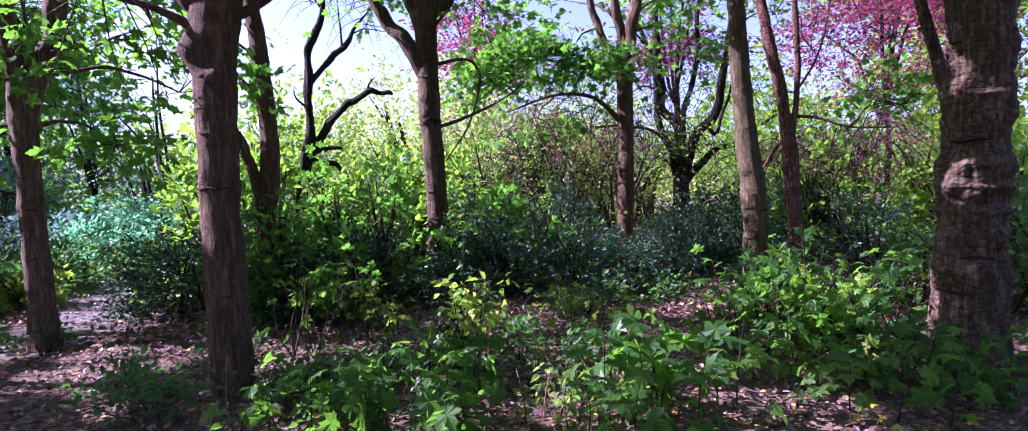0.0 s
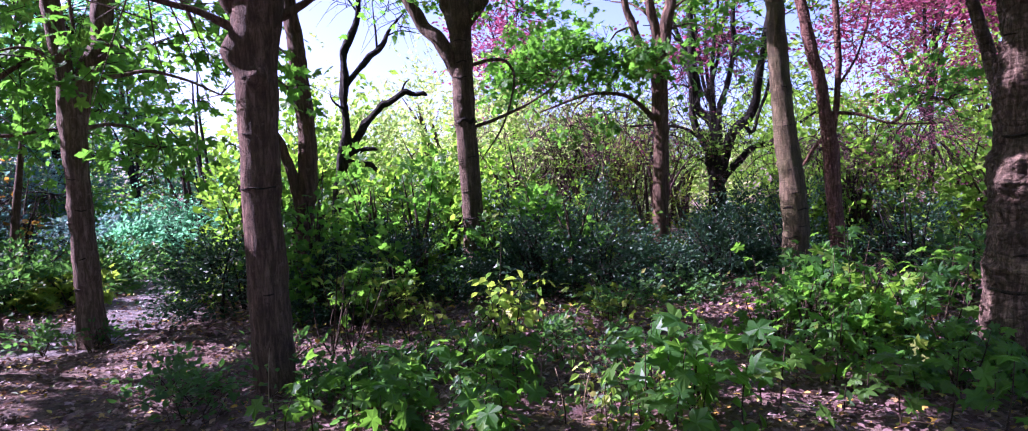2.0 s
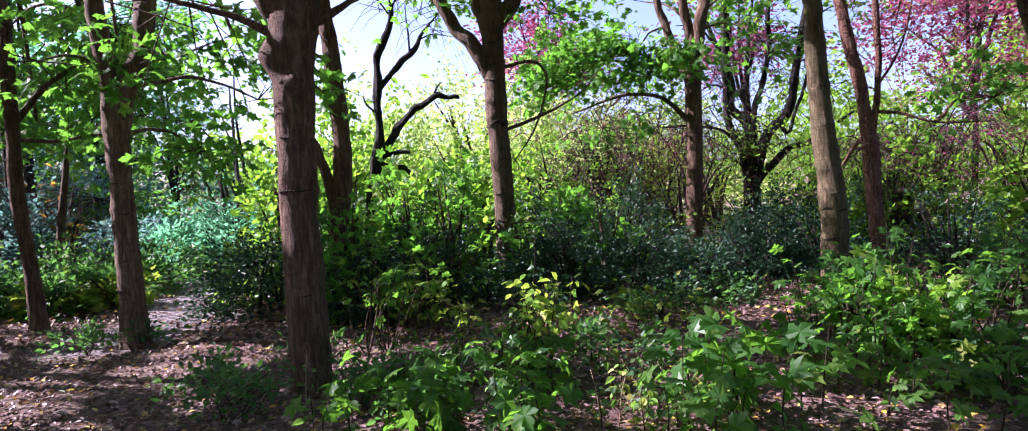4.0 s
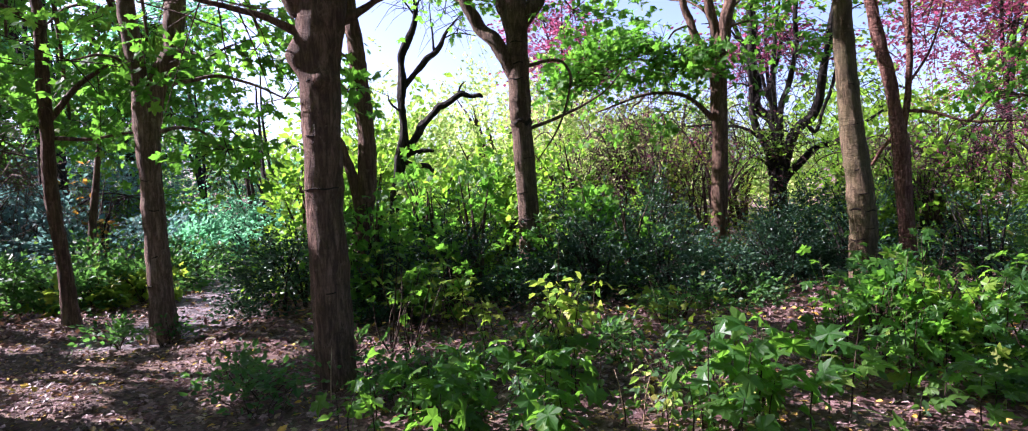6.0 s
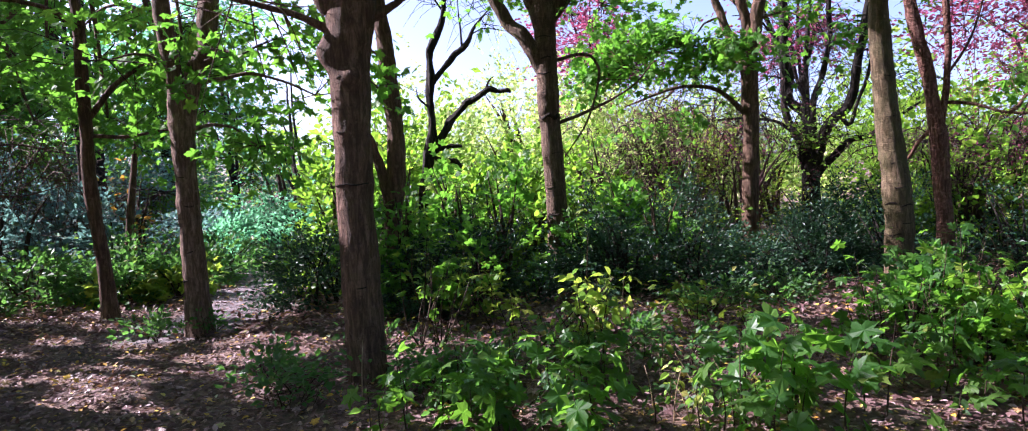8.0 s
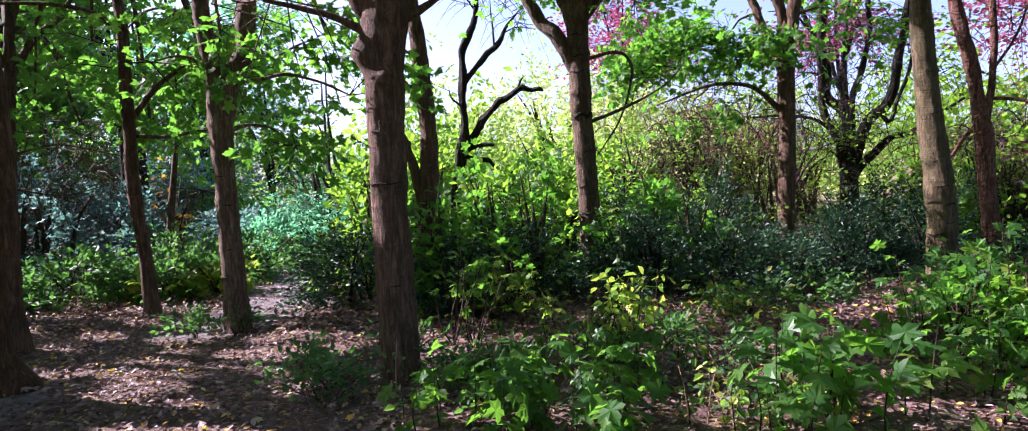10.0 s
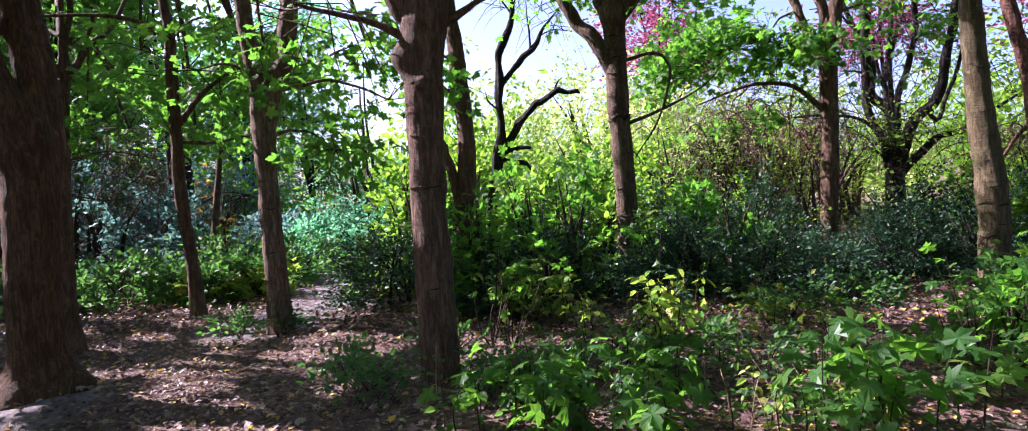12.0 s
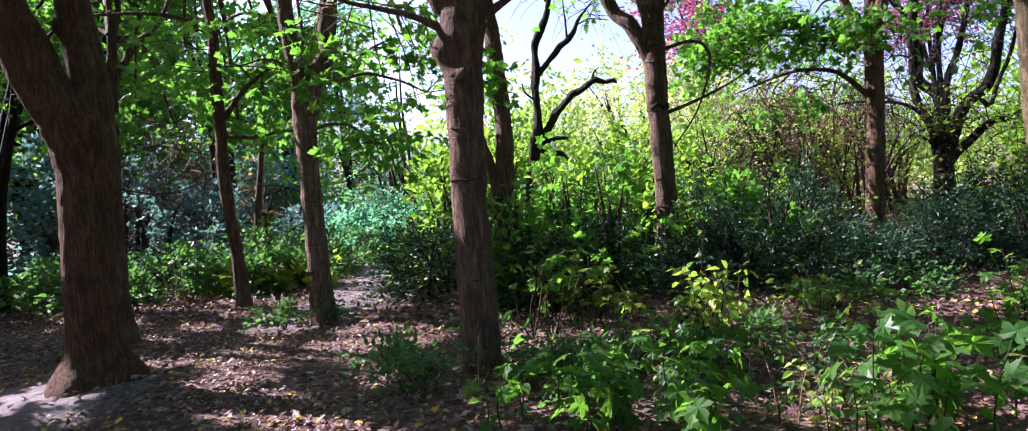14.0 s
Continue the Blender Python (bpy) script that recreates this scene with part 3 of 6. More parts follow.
def tree(name, label, stems, material, crown=(), leaf=None, shape=RHOMB, leaf_size=0.12, per=7, sides=20, flare=0.3, burls=(), rings=(), lump=0.05,
         seed=0, group="woodland trees", twig_len=0.55, category="tree", twig_mat=None, fissure=0.05, scars=(), bare=(), crook=0.4,
         relief=((3, 0.045, 0.0035), (9, 0.09, 0.005), (22, 0.03, 0.0022)), fine=(40, 11)):
    """stems: the trunk first, then limbs, as nodes (x, y, z, r). crown: clusters (x, y, z, rx, ry, rz, twigs) with the stem they grow from."""
    rng = np.random.default_rng(seed + 100)
    b = np.array(stems[0][0][:3], float)
    b[2] = 0.0
    tr = thing(name, b, label, category, group)

    def local(nodes):
        q = np.array(nodes, float)
        q[:, :3] -= b
        return q

    trunk = None
    for i, st in enumerate(stems):
        first = i == 0
        bl = [(x - b[0], y - b[1], z, s, k) for x, y, z, s, k in burls] if first else ()
        thick = sides > 12 and (first or st[0][3] > (0.06 if sides > 14 else 0.035))
        v, f = tube(local(st), fine[0] if thick else (sides if first else 9), fine[1] if thick else 5, lump, flare if first else 0, bl, rings if first else (), seed * 31 + i, fissure if thick else 0, 0.03 if first else crook, relief if thick else ())
        ob = part("trunk" if first else "limb", raw_mesh("trunk" if first else "limb", v, f, True), material, tr)
        trunk = ob if first else trunk
    for z0, turn, arc, tall in scars:
        band(local(stems[0]), z0, turn, arc, tall, trunk)
    if bare:
        sticks = []
        for cx, cy, cz, rx, ry, rz, n in bare:
            p = in_clump(rng, np.array((cx, cy, cz)) - b, (rx, ry, rz), n, lumps=max(6, n // 12), tight=0.35)
            sticks.append(twigs(p, rng.normal(0, 0.8, p.shape) + (0, 0, 0.1), 0.75, 0.007, rng, 0.35))
            sticks.append(twigs(p, rng.normal(0, 0.8, p.shape), 0.4, 0.004, rng, 0.2))
        v, f = joined(sticks)
        tagged(part("brushwood", raw_mesh("brushwood", v, f), material, tr), kind="stuff")
    lv, tw = [], []
    for cx, cy, cz, rx, ry, rz, n, *start in crown:
        n = int(n * 1.7) if cz > 4.5 else int(n * 1.9)
        c = np.array((cx, cy, cz)) - b
        src = np.array(start[0]) - b if start else np.array(stems[0][-1][:3]) - b
        mid = (src + c) / 2 + np.array((0, 0, 0.15 * np.linalg.norm(c - src)))
        r0 = 0.012 + 0.012 * np.linalg.norm(c - src)
        v, f = tube(np.array([(*src, r0), (*mid, r0 * 0.7), (*c, r0 * 0.35)]), 7, 8, 0.06, seed=seed + int(abs(cx) * 10), crook=1.6)
        part("bough", raw_mesh("bough", v, f, True), material, tr)
        p = in_clump(rng, c, (rx, ry, rz), n, lumps=max(5, n // 28))
        d = unit(p - c + (p - src) * 0.3) * (1, 1, 0.35) + rng.normal(0, 0.45, p.shape) * (1, 1, 0.5)
        high = cz > 4.5
        vv, ff = leaves(p + b, d, twig_len, per, leaf_size * (1.35 if high else 0.76), RHOMB if high else shape, rng, flat=0.55, droop=0.25)
        lv.append((vv - b, ff))
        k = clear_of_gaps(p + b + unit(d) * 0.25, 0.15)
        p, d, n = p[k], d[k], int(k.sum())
        tw.append(twigs(p - unit(d) * 0.12, d, twig_len * 1.1, 0.004 + 0.01 * leaf_size, rng, every=4 if high else 2))
        back = unit(c - p) * (1, 1, 1.0)
        m = n // (8 if high else 3)
        dist = np.linalg.norm(c - p[:m], axis=1, keepdims=True)
        tw.append(twigs(p[:m] + back[:m] * dist, -back[:m], float(dist.mean()) if m else 1.0, 0.008, rng, 0.0))
    if lv:
        v, f = joined(lv)
        tagged(part("crown", raw_mesh("crown", v, f), leaf, tr), kind="stuff")
        v, f = joined(tw)
        tagged(part("brushwood", raw_mesh("brushwood", v, f), twig_mat or BARK_TWIG, tr), kind="stuff")
    return tr


tree("maple_tree", "brown maple trunk with a knotted burl and a scar", [
    [(-2.05, 4.92, -0.10, 0.165), (-2.06, 4.91, 0.12, 0.147), (-2.07, 4.91, 0.67, 0.142), (-2.08, 4.91, 1.25, 0.136), (-2.07, 4.91, 1.88, 0.139), (-2.07, 4.91, 2.35, 0.150), (-2.05, 4.92, 2.68, 0.172),
     (-2.03, 4.93, 2.95, 0.18), (-2.02, 4.95, 3.5, 0.13), (-2.05, 5.0, 5.0, 0.09), (-2.0, 5.0, 6.5, 0.05)],
    [(-2.15, 4.88, 2.58, 0.040), (-2.37, 4.79, 2.68, 0.026), (-2.57, 4.71, 2.76, 0.021), (-2.88, 4.58, 2.85, 0.014), (-3.3, 4.5, 3.1, 0.008)],
    [(-1.95, 4.96, 2.68, 0.05), (-1.75, 5.04, 2.77, 0.028), (-1.61, 5.1, 2.86, 0.021), (-1.2, 5.3, 3.1, 0.012)],
    [(-2.15, 4.9, 2.75, 0.10), (-2.5, 4.8, 3.5, 0.08), (-2.9, 4.6, 5.0, 0.05)]],
    # the last five crown clumps are out of view, added to cast shade
    BARK_MAIN, [(-2.4, 5.2, 5.8, 2.0, 2.0, 1.2, 150), (-3.6, 4.4, 5.2, 1.3, 1.3, 0.8, 90, (-2.5, 4.8, 3.5)), (-0.9, 5.6, 5.4, 1.4, 1.4, 0.8, 80), (0.2, 5.2, 4.7, 1.3, 1.3, 0.6, 90), (-1.2, 5.4, 4.2, 0.9, 0.5, 0.35, 60), (-1.6, 2.2, 5.2, 1.6, 1.5, 0.7, 120), (-3.4, 1.6, 5.6, 1.7, 1.6, 0.8, 120), (-0.4, 0.2, 5.8, 1.8, 1.6, 0.8, 120)],
    LEAF_MAPLE, PALMATE, 0.15, 6, 26, 0.28, [(-2.22, 4.83, 2.42, 0.10, 0.085), (-2.0, 4.78, 2.24, 0.06, 0.06)], [(0.95, 0.004), (1.45, 0.005), (1.5, 0.004), (2.05, 0.005)], 0.04, 1,
     scars=[(1.47, -1.6, 2.4, 0.018), (2.23, -1.45, 0.75, 0.05), (0.72, -1.2, 0.5, 0.02), (1.85, -1.9, 0.5, 0.02)], bare=[(-2.8, 4.62, 2.78, 0.4, 0.25, 0.12, 14)])

tree("maple_tree", "forked maple trunk lit on one flank", [
    [(-4.56, 6.59, -0.08, 0.135), (-4.56, 6.59, 0.42, 0.122), (-4.57, 6.58, 1.1, 0.111), (-4.58, 6.57, 1.77, 0.107), (-4.585, 6.57, 2.2, 0.122), (-4.61, 6.55, 2.63, 0.088), (-4.65, 6.52, 3.09, 0.087),
     (-4.68, 6.5, 3.61, 0.08), (-4.7, 6.5, 5.0, 0.05), (-4.7, 6.5, 6.0, 0.03)],
    [(-4.57, 6.58, 2.1, 0.09), (-4.45, 6.66, 2.57, 0.088), (-4.38, 6.71, 2.91, 0.095), (-4.33, 6.74, 3.44, 0.098), (-4.2, 6.8, 4.4, 0.07), (-4.0, 6.9, 5.8, 0.035)]],
    BARK_FORK, [(-4.9, 6.0, 2.75, 0.45, 0.5, 0.35, 16, (-4.62, 6.55, 2.7)), (-3.75, 6.3, 2.75, 0.65, 0.6, 0.35, 26, (-4.4, 6.7, 2.8)), (-3.4, 7.2, 2.45, 0.7, 0.7, 0.5, 22, (-4.4, 6.7, 2.6)), (-3.9, 7.8, 3.2, 0.9, 0.8, 0.7, 30),
                 (-5.2, 7.6, 3.3, 0.9, 0.8, 0.6, 50), (-4.6, 6.5, 6.0, 1.8, 1.8, 1.1, 120), (-5.9, 5.6, 5.6, 1.4, 1.4, 0.8, 90), (-4.2, 7.4, 1.95, 0.45, 0.4, 0.3, 16, (-4.5, 6.6, 2.1))],
    LEAF_MAPLE, PALMATE, 0.15, 6, 22, 0.3, rings=[(1.35, 0.005), (1.0, 0.003), (2.15, 0.006)], seed=2, scars=[(1.32, -1.6, 2.2, 0.03), (0.55, -2.0, 0.9, 0.03), (0.85, -1.2, 0.5, 0.03), (1.62, -1.5, 0.8, 0.02)])

tree("maple_tree", "slender dark maple trunk with side branches", [
    [(-6.13, 7.25, -0.08, 0.105), (-6.15, 7.24, 0.42, 0.081), (-6.18, 7.21, 1.03, 0.076), (-6.21, 7.18, 1.63, 0.075), (-6.21, 7.18, 2.23, 0.069), (-6.21, 7.19, 2.96, 0.068), (-6.2, 7.19, 3.48, 0.061), (-6.23, 7.16, 3.91, 0.055), (-6.3, 7.1, 6.0, 0.03)],
    [(-6.19, 7.2, 2.35, 0.038), (-5.97, 7.38, 2.75, 0.032), (-5.76, 7.56, 2.95, 0.023), (-5.4, 7.8, 3.3, 0.012)],
    [(-6.2, 7.2, 2.16, 0.025), (-5.9, 7.44, 2.14, 0.02), (-5.53, 7.75, 2.23, 0.012), (-5.1, 8.1, 2.1, 0.007)],
    [(-6.2, 7.2, 3.38, 0.031), (-6.45, 6.98, 3.59, 0.026), (-6.8, 6.69, 3.65, 0.022), (-7.4, 6.2, 3.6, 0.014)]],
    BARK_MAIN, [(-5.5, 8.0, 3.3, 0.8, 0.8, 0.6, 44), (-7.0, 7.6, 3.4, 0.9, 0.8, 0.6, 50), (-6.0, 8.6, 2.6, 0.8, 0.7, 0.6, 44), (-6.9, 8.4, 2.5, 0.7, 0.6, 0.5, 40), (-7.2, 10.2, 3.4, 1.0, 0.9, 0.8, 80), (-7.2, 9.4, 3.9, 1.1, 0.9, 0.8, 90), (-6.4, 6.9, 5.6, 1.7, 1.7, 1.0, 100), (-7.2, 6.9, 2.7, 0.5, 0.5, 0.3, 18, (-6.8, 6.69, 3.65))],
    LEAF_MAPLE, PALMATE, 0.14, 6, 16, 0.5, seed=3)

tree("maple_tree", "thin young trunk beyond the shrub bed", [
    [(-8.25, 10.16, -0.1, 0.085), (-8.19, 10.19, 0.35, 0.069), (-8.13, 10.24, 1.14, 0.06), (-8.04, 10.31, 1.98, 0.046), (-7.96, 10.37, 2.83, 0.037), (-7.9, 10.4, 4.5, 0.02)]],
    BARK_MAIN, [(-7.6, 10.8, 3.6, 1.1, 0.9, 0.8, 90), (-8.6, 11.0, 3.0, 1.0, 0.9, 0.7, 80), (-7.0, 10.8, 2.8, 0.8, 0.8, 0.6, 60), (-9.2, 10.4, 4.0, 1.2, 1.0, 0.8, 90), (-8.0, 11.2, 4.4, 1.2, 1.0, 0.7, 80)], LEAF_MAPLE, PALMATE, 0.14, 6, 12, 0.4, seed=4)

tree("maple_tree", "dark twin-stemmed trunk among the shrubs", [
    [(-2.93, 8.03, -0.1, 0.12), (-2.9, 8.04, 0.3, 0.101), (-2.89, 8.04, 0.69, 0.097), (-2.89, 8.05, 1.09, 0.108), (-2.83, 8.07, 1.48, 0.114), (-2.81, 8.07, 2.11, 0.103), (-2.85, 8.06, 2.73, 0.099), (-2.88, 8.05, 3.19, 0.094), (-2.94, 8.03, 3.65, 0.089), (-3.1, 8.0, 5.5, 0.05)],
    [(-2.9, 8.04, 0.95, 0.072), (-3.0, 8.01, 1.57, 0.061), (-3.07, 7.98, 1.92, 0.053), (-3.17, 7.95, 2.19, 0.041), (-3.26, 7.92, 2.5, 0.03), (-3.5, 7.8, 3.3, 0.015)],
    [(-2.88, 8.05, 2.5, 0.02), (-3.05, 8.0, 2.66, 0.016), (-3.2, 7.9, 2.95, 0.010)], [(-2.86, 8.05, 2.9, 0.022), (-3.1, 8.0, 3.1, 0.014), (-3.3, 7.9, 3.4, 0.008)]],
    BARK_MAIN, [(-3.1, 8.1, 5.9, 1.6, 1.6, 1.0, 90), (-2.9, 7.7, 1.15, 0.35, 0.3, 0.3, 14, (-2.9, 8.0, 1.0))], LEAF_MAPLE, PALMATE, 0.13, 6, 18, 0.3, seed=5)

tree("dead_tree", "black leafless dead tree with a bent broken branch", [
    [(-3.52, 11.01, -0.1, 0.104), (-3.43, 11.02, 0.39, 0.084), (-3.37, 11.04, 1.35, 0.080), (-3.26, 11.08, 1.94, 0.090), (-3.18, 11.1, 2.31, 0.068), (-3.21, 11.09, 2.75, 0.058), (-3.19, 11.09, 3.1, 0.070), (-3.2, 11.1, 3.4, 0.053), (-3.16, 11.1, 3.63, 0.062), (-2.99, 11.16, 3.94, 0.050), (-2.92, 11.18, 4.26, 0.040), (-2.95, 11.17, 4.62, 0.022), (-3.05, 11.1, 5.2, 0.008)],
    [(-3.2, 11.1, 3.02, 0.056), (-2.94, 11.17, 3.31, 0.046), (-2.78, 11.22, 3.44, 0.053), (-2.62, 11.27, 3.62, 0.046), (-2.5, 11.31, 3.89, 0.029), (-2.24, 11.39, 4.2, 0.010)],
    [(-3.25, 11.08, 1.9, 0.070), (-3.04, 11.14, 2.22, 0.056), (-2.9, 11.18, 2.38, 0.062), (-2.77, 11.23, 2.56, 0.048), (-2.62, 11.27, 2.72, 0.054), (-2.5, 11.31, 2.8, 0.045), (-2.27, 11.38, 2.89, 0.048), (-2.13, 11.42, 2.86, 0.035), (-1.98, 11.45, 2.88, 0.037), (-1.93, 11.46, 2.85, 0.010)],
    [(-3.26, 11.08, 1.86, 0.042), (-3.05, 11.14, 1.97, 0.035), (-2.92, 11.18, 2.02, 0.040), (-2.75, 11.23, 2.0, 0.024)],
    [(-3.26, 11.08, 1.85, 0.042), (-3.01, 11.15, 1.79, 0.035), (-2.88, 11.2, 1.74, 0.038), (-2.7, 11.24, 1.6, 0.022)],
    [(-2.67, 11.25, 3.55, 0.024), (-2.7, 11.25, 3.99, 0.014), (-2.71, 11.24, 4.41, 0.006)],
    [(-2.55, 11.3, 3.8, 0.016), (-2.3, 11.35, 3.9, 0.010), (-2.0, 11.4, 3.85, 0.005)], [(-2.95, 11.17, 4.2, 0.019), (-3.2, 11.1, 4.6, 0.011), (-3.35, 11.0, 5.0, 0.005)],
    [(-2.93, 11.2, 4.3, 0.016), (-2.75, 11.2, 4.7, 0.010), (-2.7, 11.2, 5.1, 0.004)], [(-3.2, 11.1, 2.6, 0.024), (-3.38, 11.05, 2.78, 0.016), (-3.42, 11.04, 2.95, 0.006)],
    [(-2.35, 11.36, 2.85, 0.024), (-2.28, 11.38, 3.05, 0.014), (-2.2, 11.4, 3.12, 0.006)]],
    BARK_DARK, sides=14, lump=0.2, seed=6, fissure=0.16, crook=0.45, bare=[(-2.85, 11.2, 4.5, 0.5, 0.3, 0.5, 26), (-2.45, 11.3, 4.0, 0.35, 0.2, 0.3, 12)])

tree("maple_tree", "ring-scarred forked trunk standing in dark shrubs", [
    [(-0.98, 9.18, -0.1, 0.17), (-1.01, 9.17, 0.52, 0.148), (-1.03, 9.17, 1.22, 0.134), (-1.05, 9.17, 1.91, 0.138), (-1.07, 9.17, 2.25, 0.139), (-1.08, 9.17, 2.51, 0.135), (-1.08, 9.17, 2.94, 0.132), (-1.08, 9.17, 3.36, 0.144), (-1.09, 9.17, 3.66, 0.165), (-1.1, 9.17, 4.4, 0.11), (-1.1, 9.2, 6.0, 0.06)],
    [(-1.1, 9.17, 2.78, 0.10), (-1.35, 9.14, 3.21, 0.092), (-1.55, 9.12, 3.51, 0.088), (-1.74, 9.1, 3.95, 0.080), (-2.0, 9.0, 5.0, 0.05)],
    [(-1.14, 9.16, 3.5, 0.11), (-1.21, 9.15, 3.79, 0.107), (-1.31, 9.14, 4.13, 0.09), (-1.6, 9.1, 5.4, 0.05)],
    [(-1.02, 9.17, 3.5, 0.109), (-0.86, 9.19, 3.77, 0.104), (-0.78, 9.2, 4.1, 0.09), (-0.5, 9.3, 5.4, 0.05)],
    [(-1.0, 9.18, 2.12, 0.028), (-0.58, 9.22, 2.27, 0.021), (-0.01, 9.27, 2.55, 0.013), (0.3, 9.3, 2.87, 0.007)],
    [(-0.98, 9.18, 2.95, 0.027), (-0.63, 9.21, 3.02, 0.021), (-0.44, 9.23, 2.92, 0.020), (-0.42, 9.23, 2.65, 0.017), (-0.58, 9.22, 2.15, 0.013), (-0.89, 9.19, 1.69, 0.008)]],
    # third to fifth clumps are unseen canopy added to darken what lies below
    BARK_PALE, [(-1.8, 9.0, 5.8, 1.5, 1.4, 0.8, 80), (0.2, 9.6, 5.6, 1.5, 1.4, 0.8, 80), (-2.2, 7.4, 5.3, 1.5, 1.3, 0.7, 110), (-0.6, 7.4, 5.3, 1.4, 1.2, 0.7, 100), (0.8, 10.2, 5.8, 1.5, 1.3, 0.7, 100), (-0.35, 9.7, 3.75, 0.5, 0.5, 0.35, 26, (-0.8, 9.2, 3.9)), (-1.9, 9.3, 3.9, 0.45, 0.4, 0.3, 18, (-1.55, 9.12, 3.51))],
    LEAF_MAPLE, PALMATE, 0.12, 6, 22, 0.25, rings=[(0.9, 0.008), (1.35, 0.008), (1.75, 0.006), (2.2, 0.016), (2.5, 0.012), (2.75, 0.01), (3.0, 0.014), (3.2, 0.01)], seed=7,
    scars=[(2.22, -1.5, 2.6, 0.09), (2.52, -1.3, 1.6, 0.05), (2.78, -1.8, 1.5, 0.035), (2.98, -1.4, 1.2, 0.04), (3.25, -1.6, 1.3, 0.03), (1.75, -1.2, 1.0, 0.025), (1.3, -1.9, 1.2, 0.03), (0.95, -1.5, 1.5, 0.03)])

tree("maple_tree", "straight grey trunk splitting into three limbs", [
    [(1.87, 11.86, -0.2, 0.146), (1.87, 11.86, 0.09, 0.135), (1.88, 11.86, 1.02, 0.134), (1.92, 11.85, 2.09, 0.127), (1.92, 11.85, 2.84, 0.132), (1.9, 11.85, 3.21, 0.139), (1.92, 11.85, 3.8, 0.05)],
    [(1.88, 11.86, 3.0, 0.075), (1.63, 11.9, 3.5, 0.066), (1.49, 11.92, 3.94, 0.064), (1.38, 11.94, 4.48, 0.058), (1.1, 12.0, 6.0, 0.03)],
    [(1.9, 11.85, 3.15, 0.071), (1.84, 11.86, 3.8, 0.06), (1.79, 11.87, 4.43, 0.055), (1.7, 11.9, 6.0, 0.03)],
    [(1.93, 11.84, 3.1, 0.101), (2.06, 11.83, 3.77, 0.1), (2.11, 11.82, 4.39, 0.094), (2.2, 11.8, 6.2, 0.05)],
    [(1.85, 11.85, 2.3, 0.05), (1.4, 11.7, 2.7, 0.035), (0.7, 11.6, 2.75, 0.025), (-0.1, 11.5, 2.5, 0.012)]],
    BARK_MAPLE, [(0.9, 11.6, 3.4, 0.9, 0.8, 0.4, 105, (1.5, 11.9, 3.9)), (0.0, 11.4, 3.1, 0.8, 0.7, 0.4, 75, (1.0, 11.7, 3.3)), (2.9, 11.5, 3.6, 0.8, 0.7, 0.35, 56, (2.06, 11.83, 3.77)), (1.2, 12.4, 4.45, 1.2, 1.0, 0.5, 80), (2.9, 12.2, 4.45, 1.3, 1.0, 0.5, 74),
                 (1.5, 11.9, 6.6, 1.8, 1.6, 0.9, 90), (0.4, 11.9, 2.3, 0.5, 0.5, 0.3, 18, (0.7, 11.6, 2.75))], LEAF_MAPLE, PALMATE, 0.15, 6, 20, 0.25, seed=8, bare=[(0.8, 11.6, 2.5, 0.9, 0.5, 0.5, 80)])

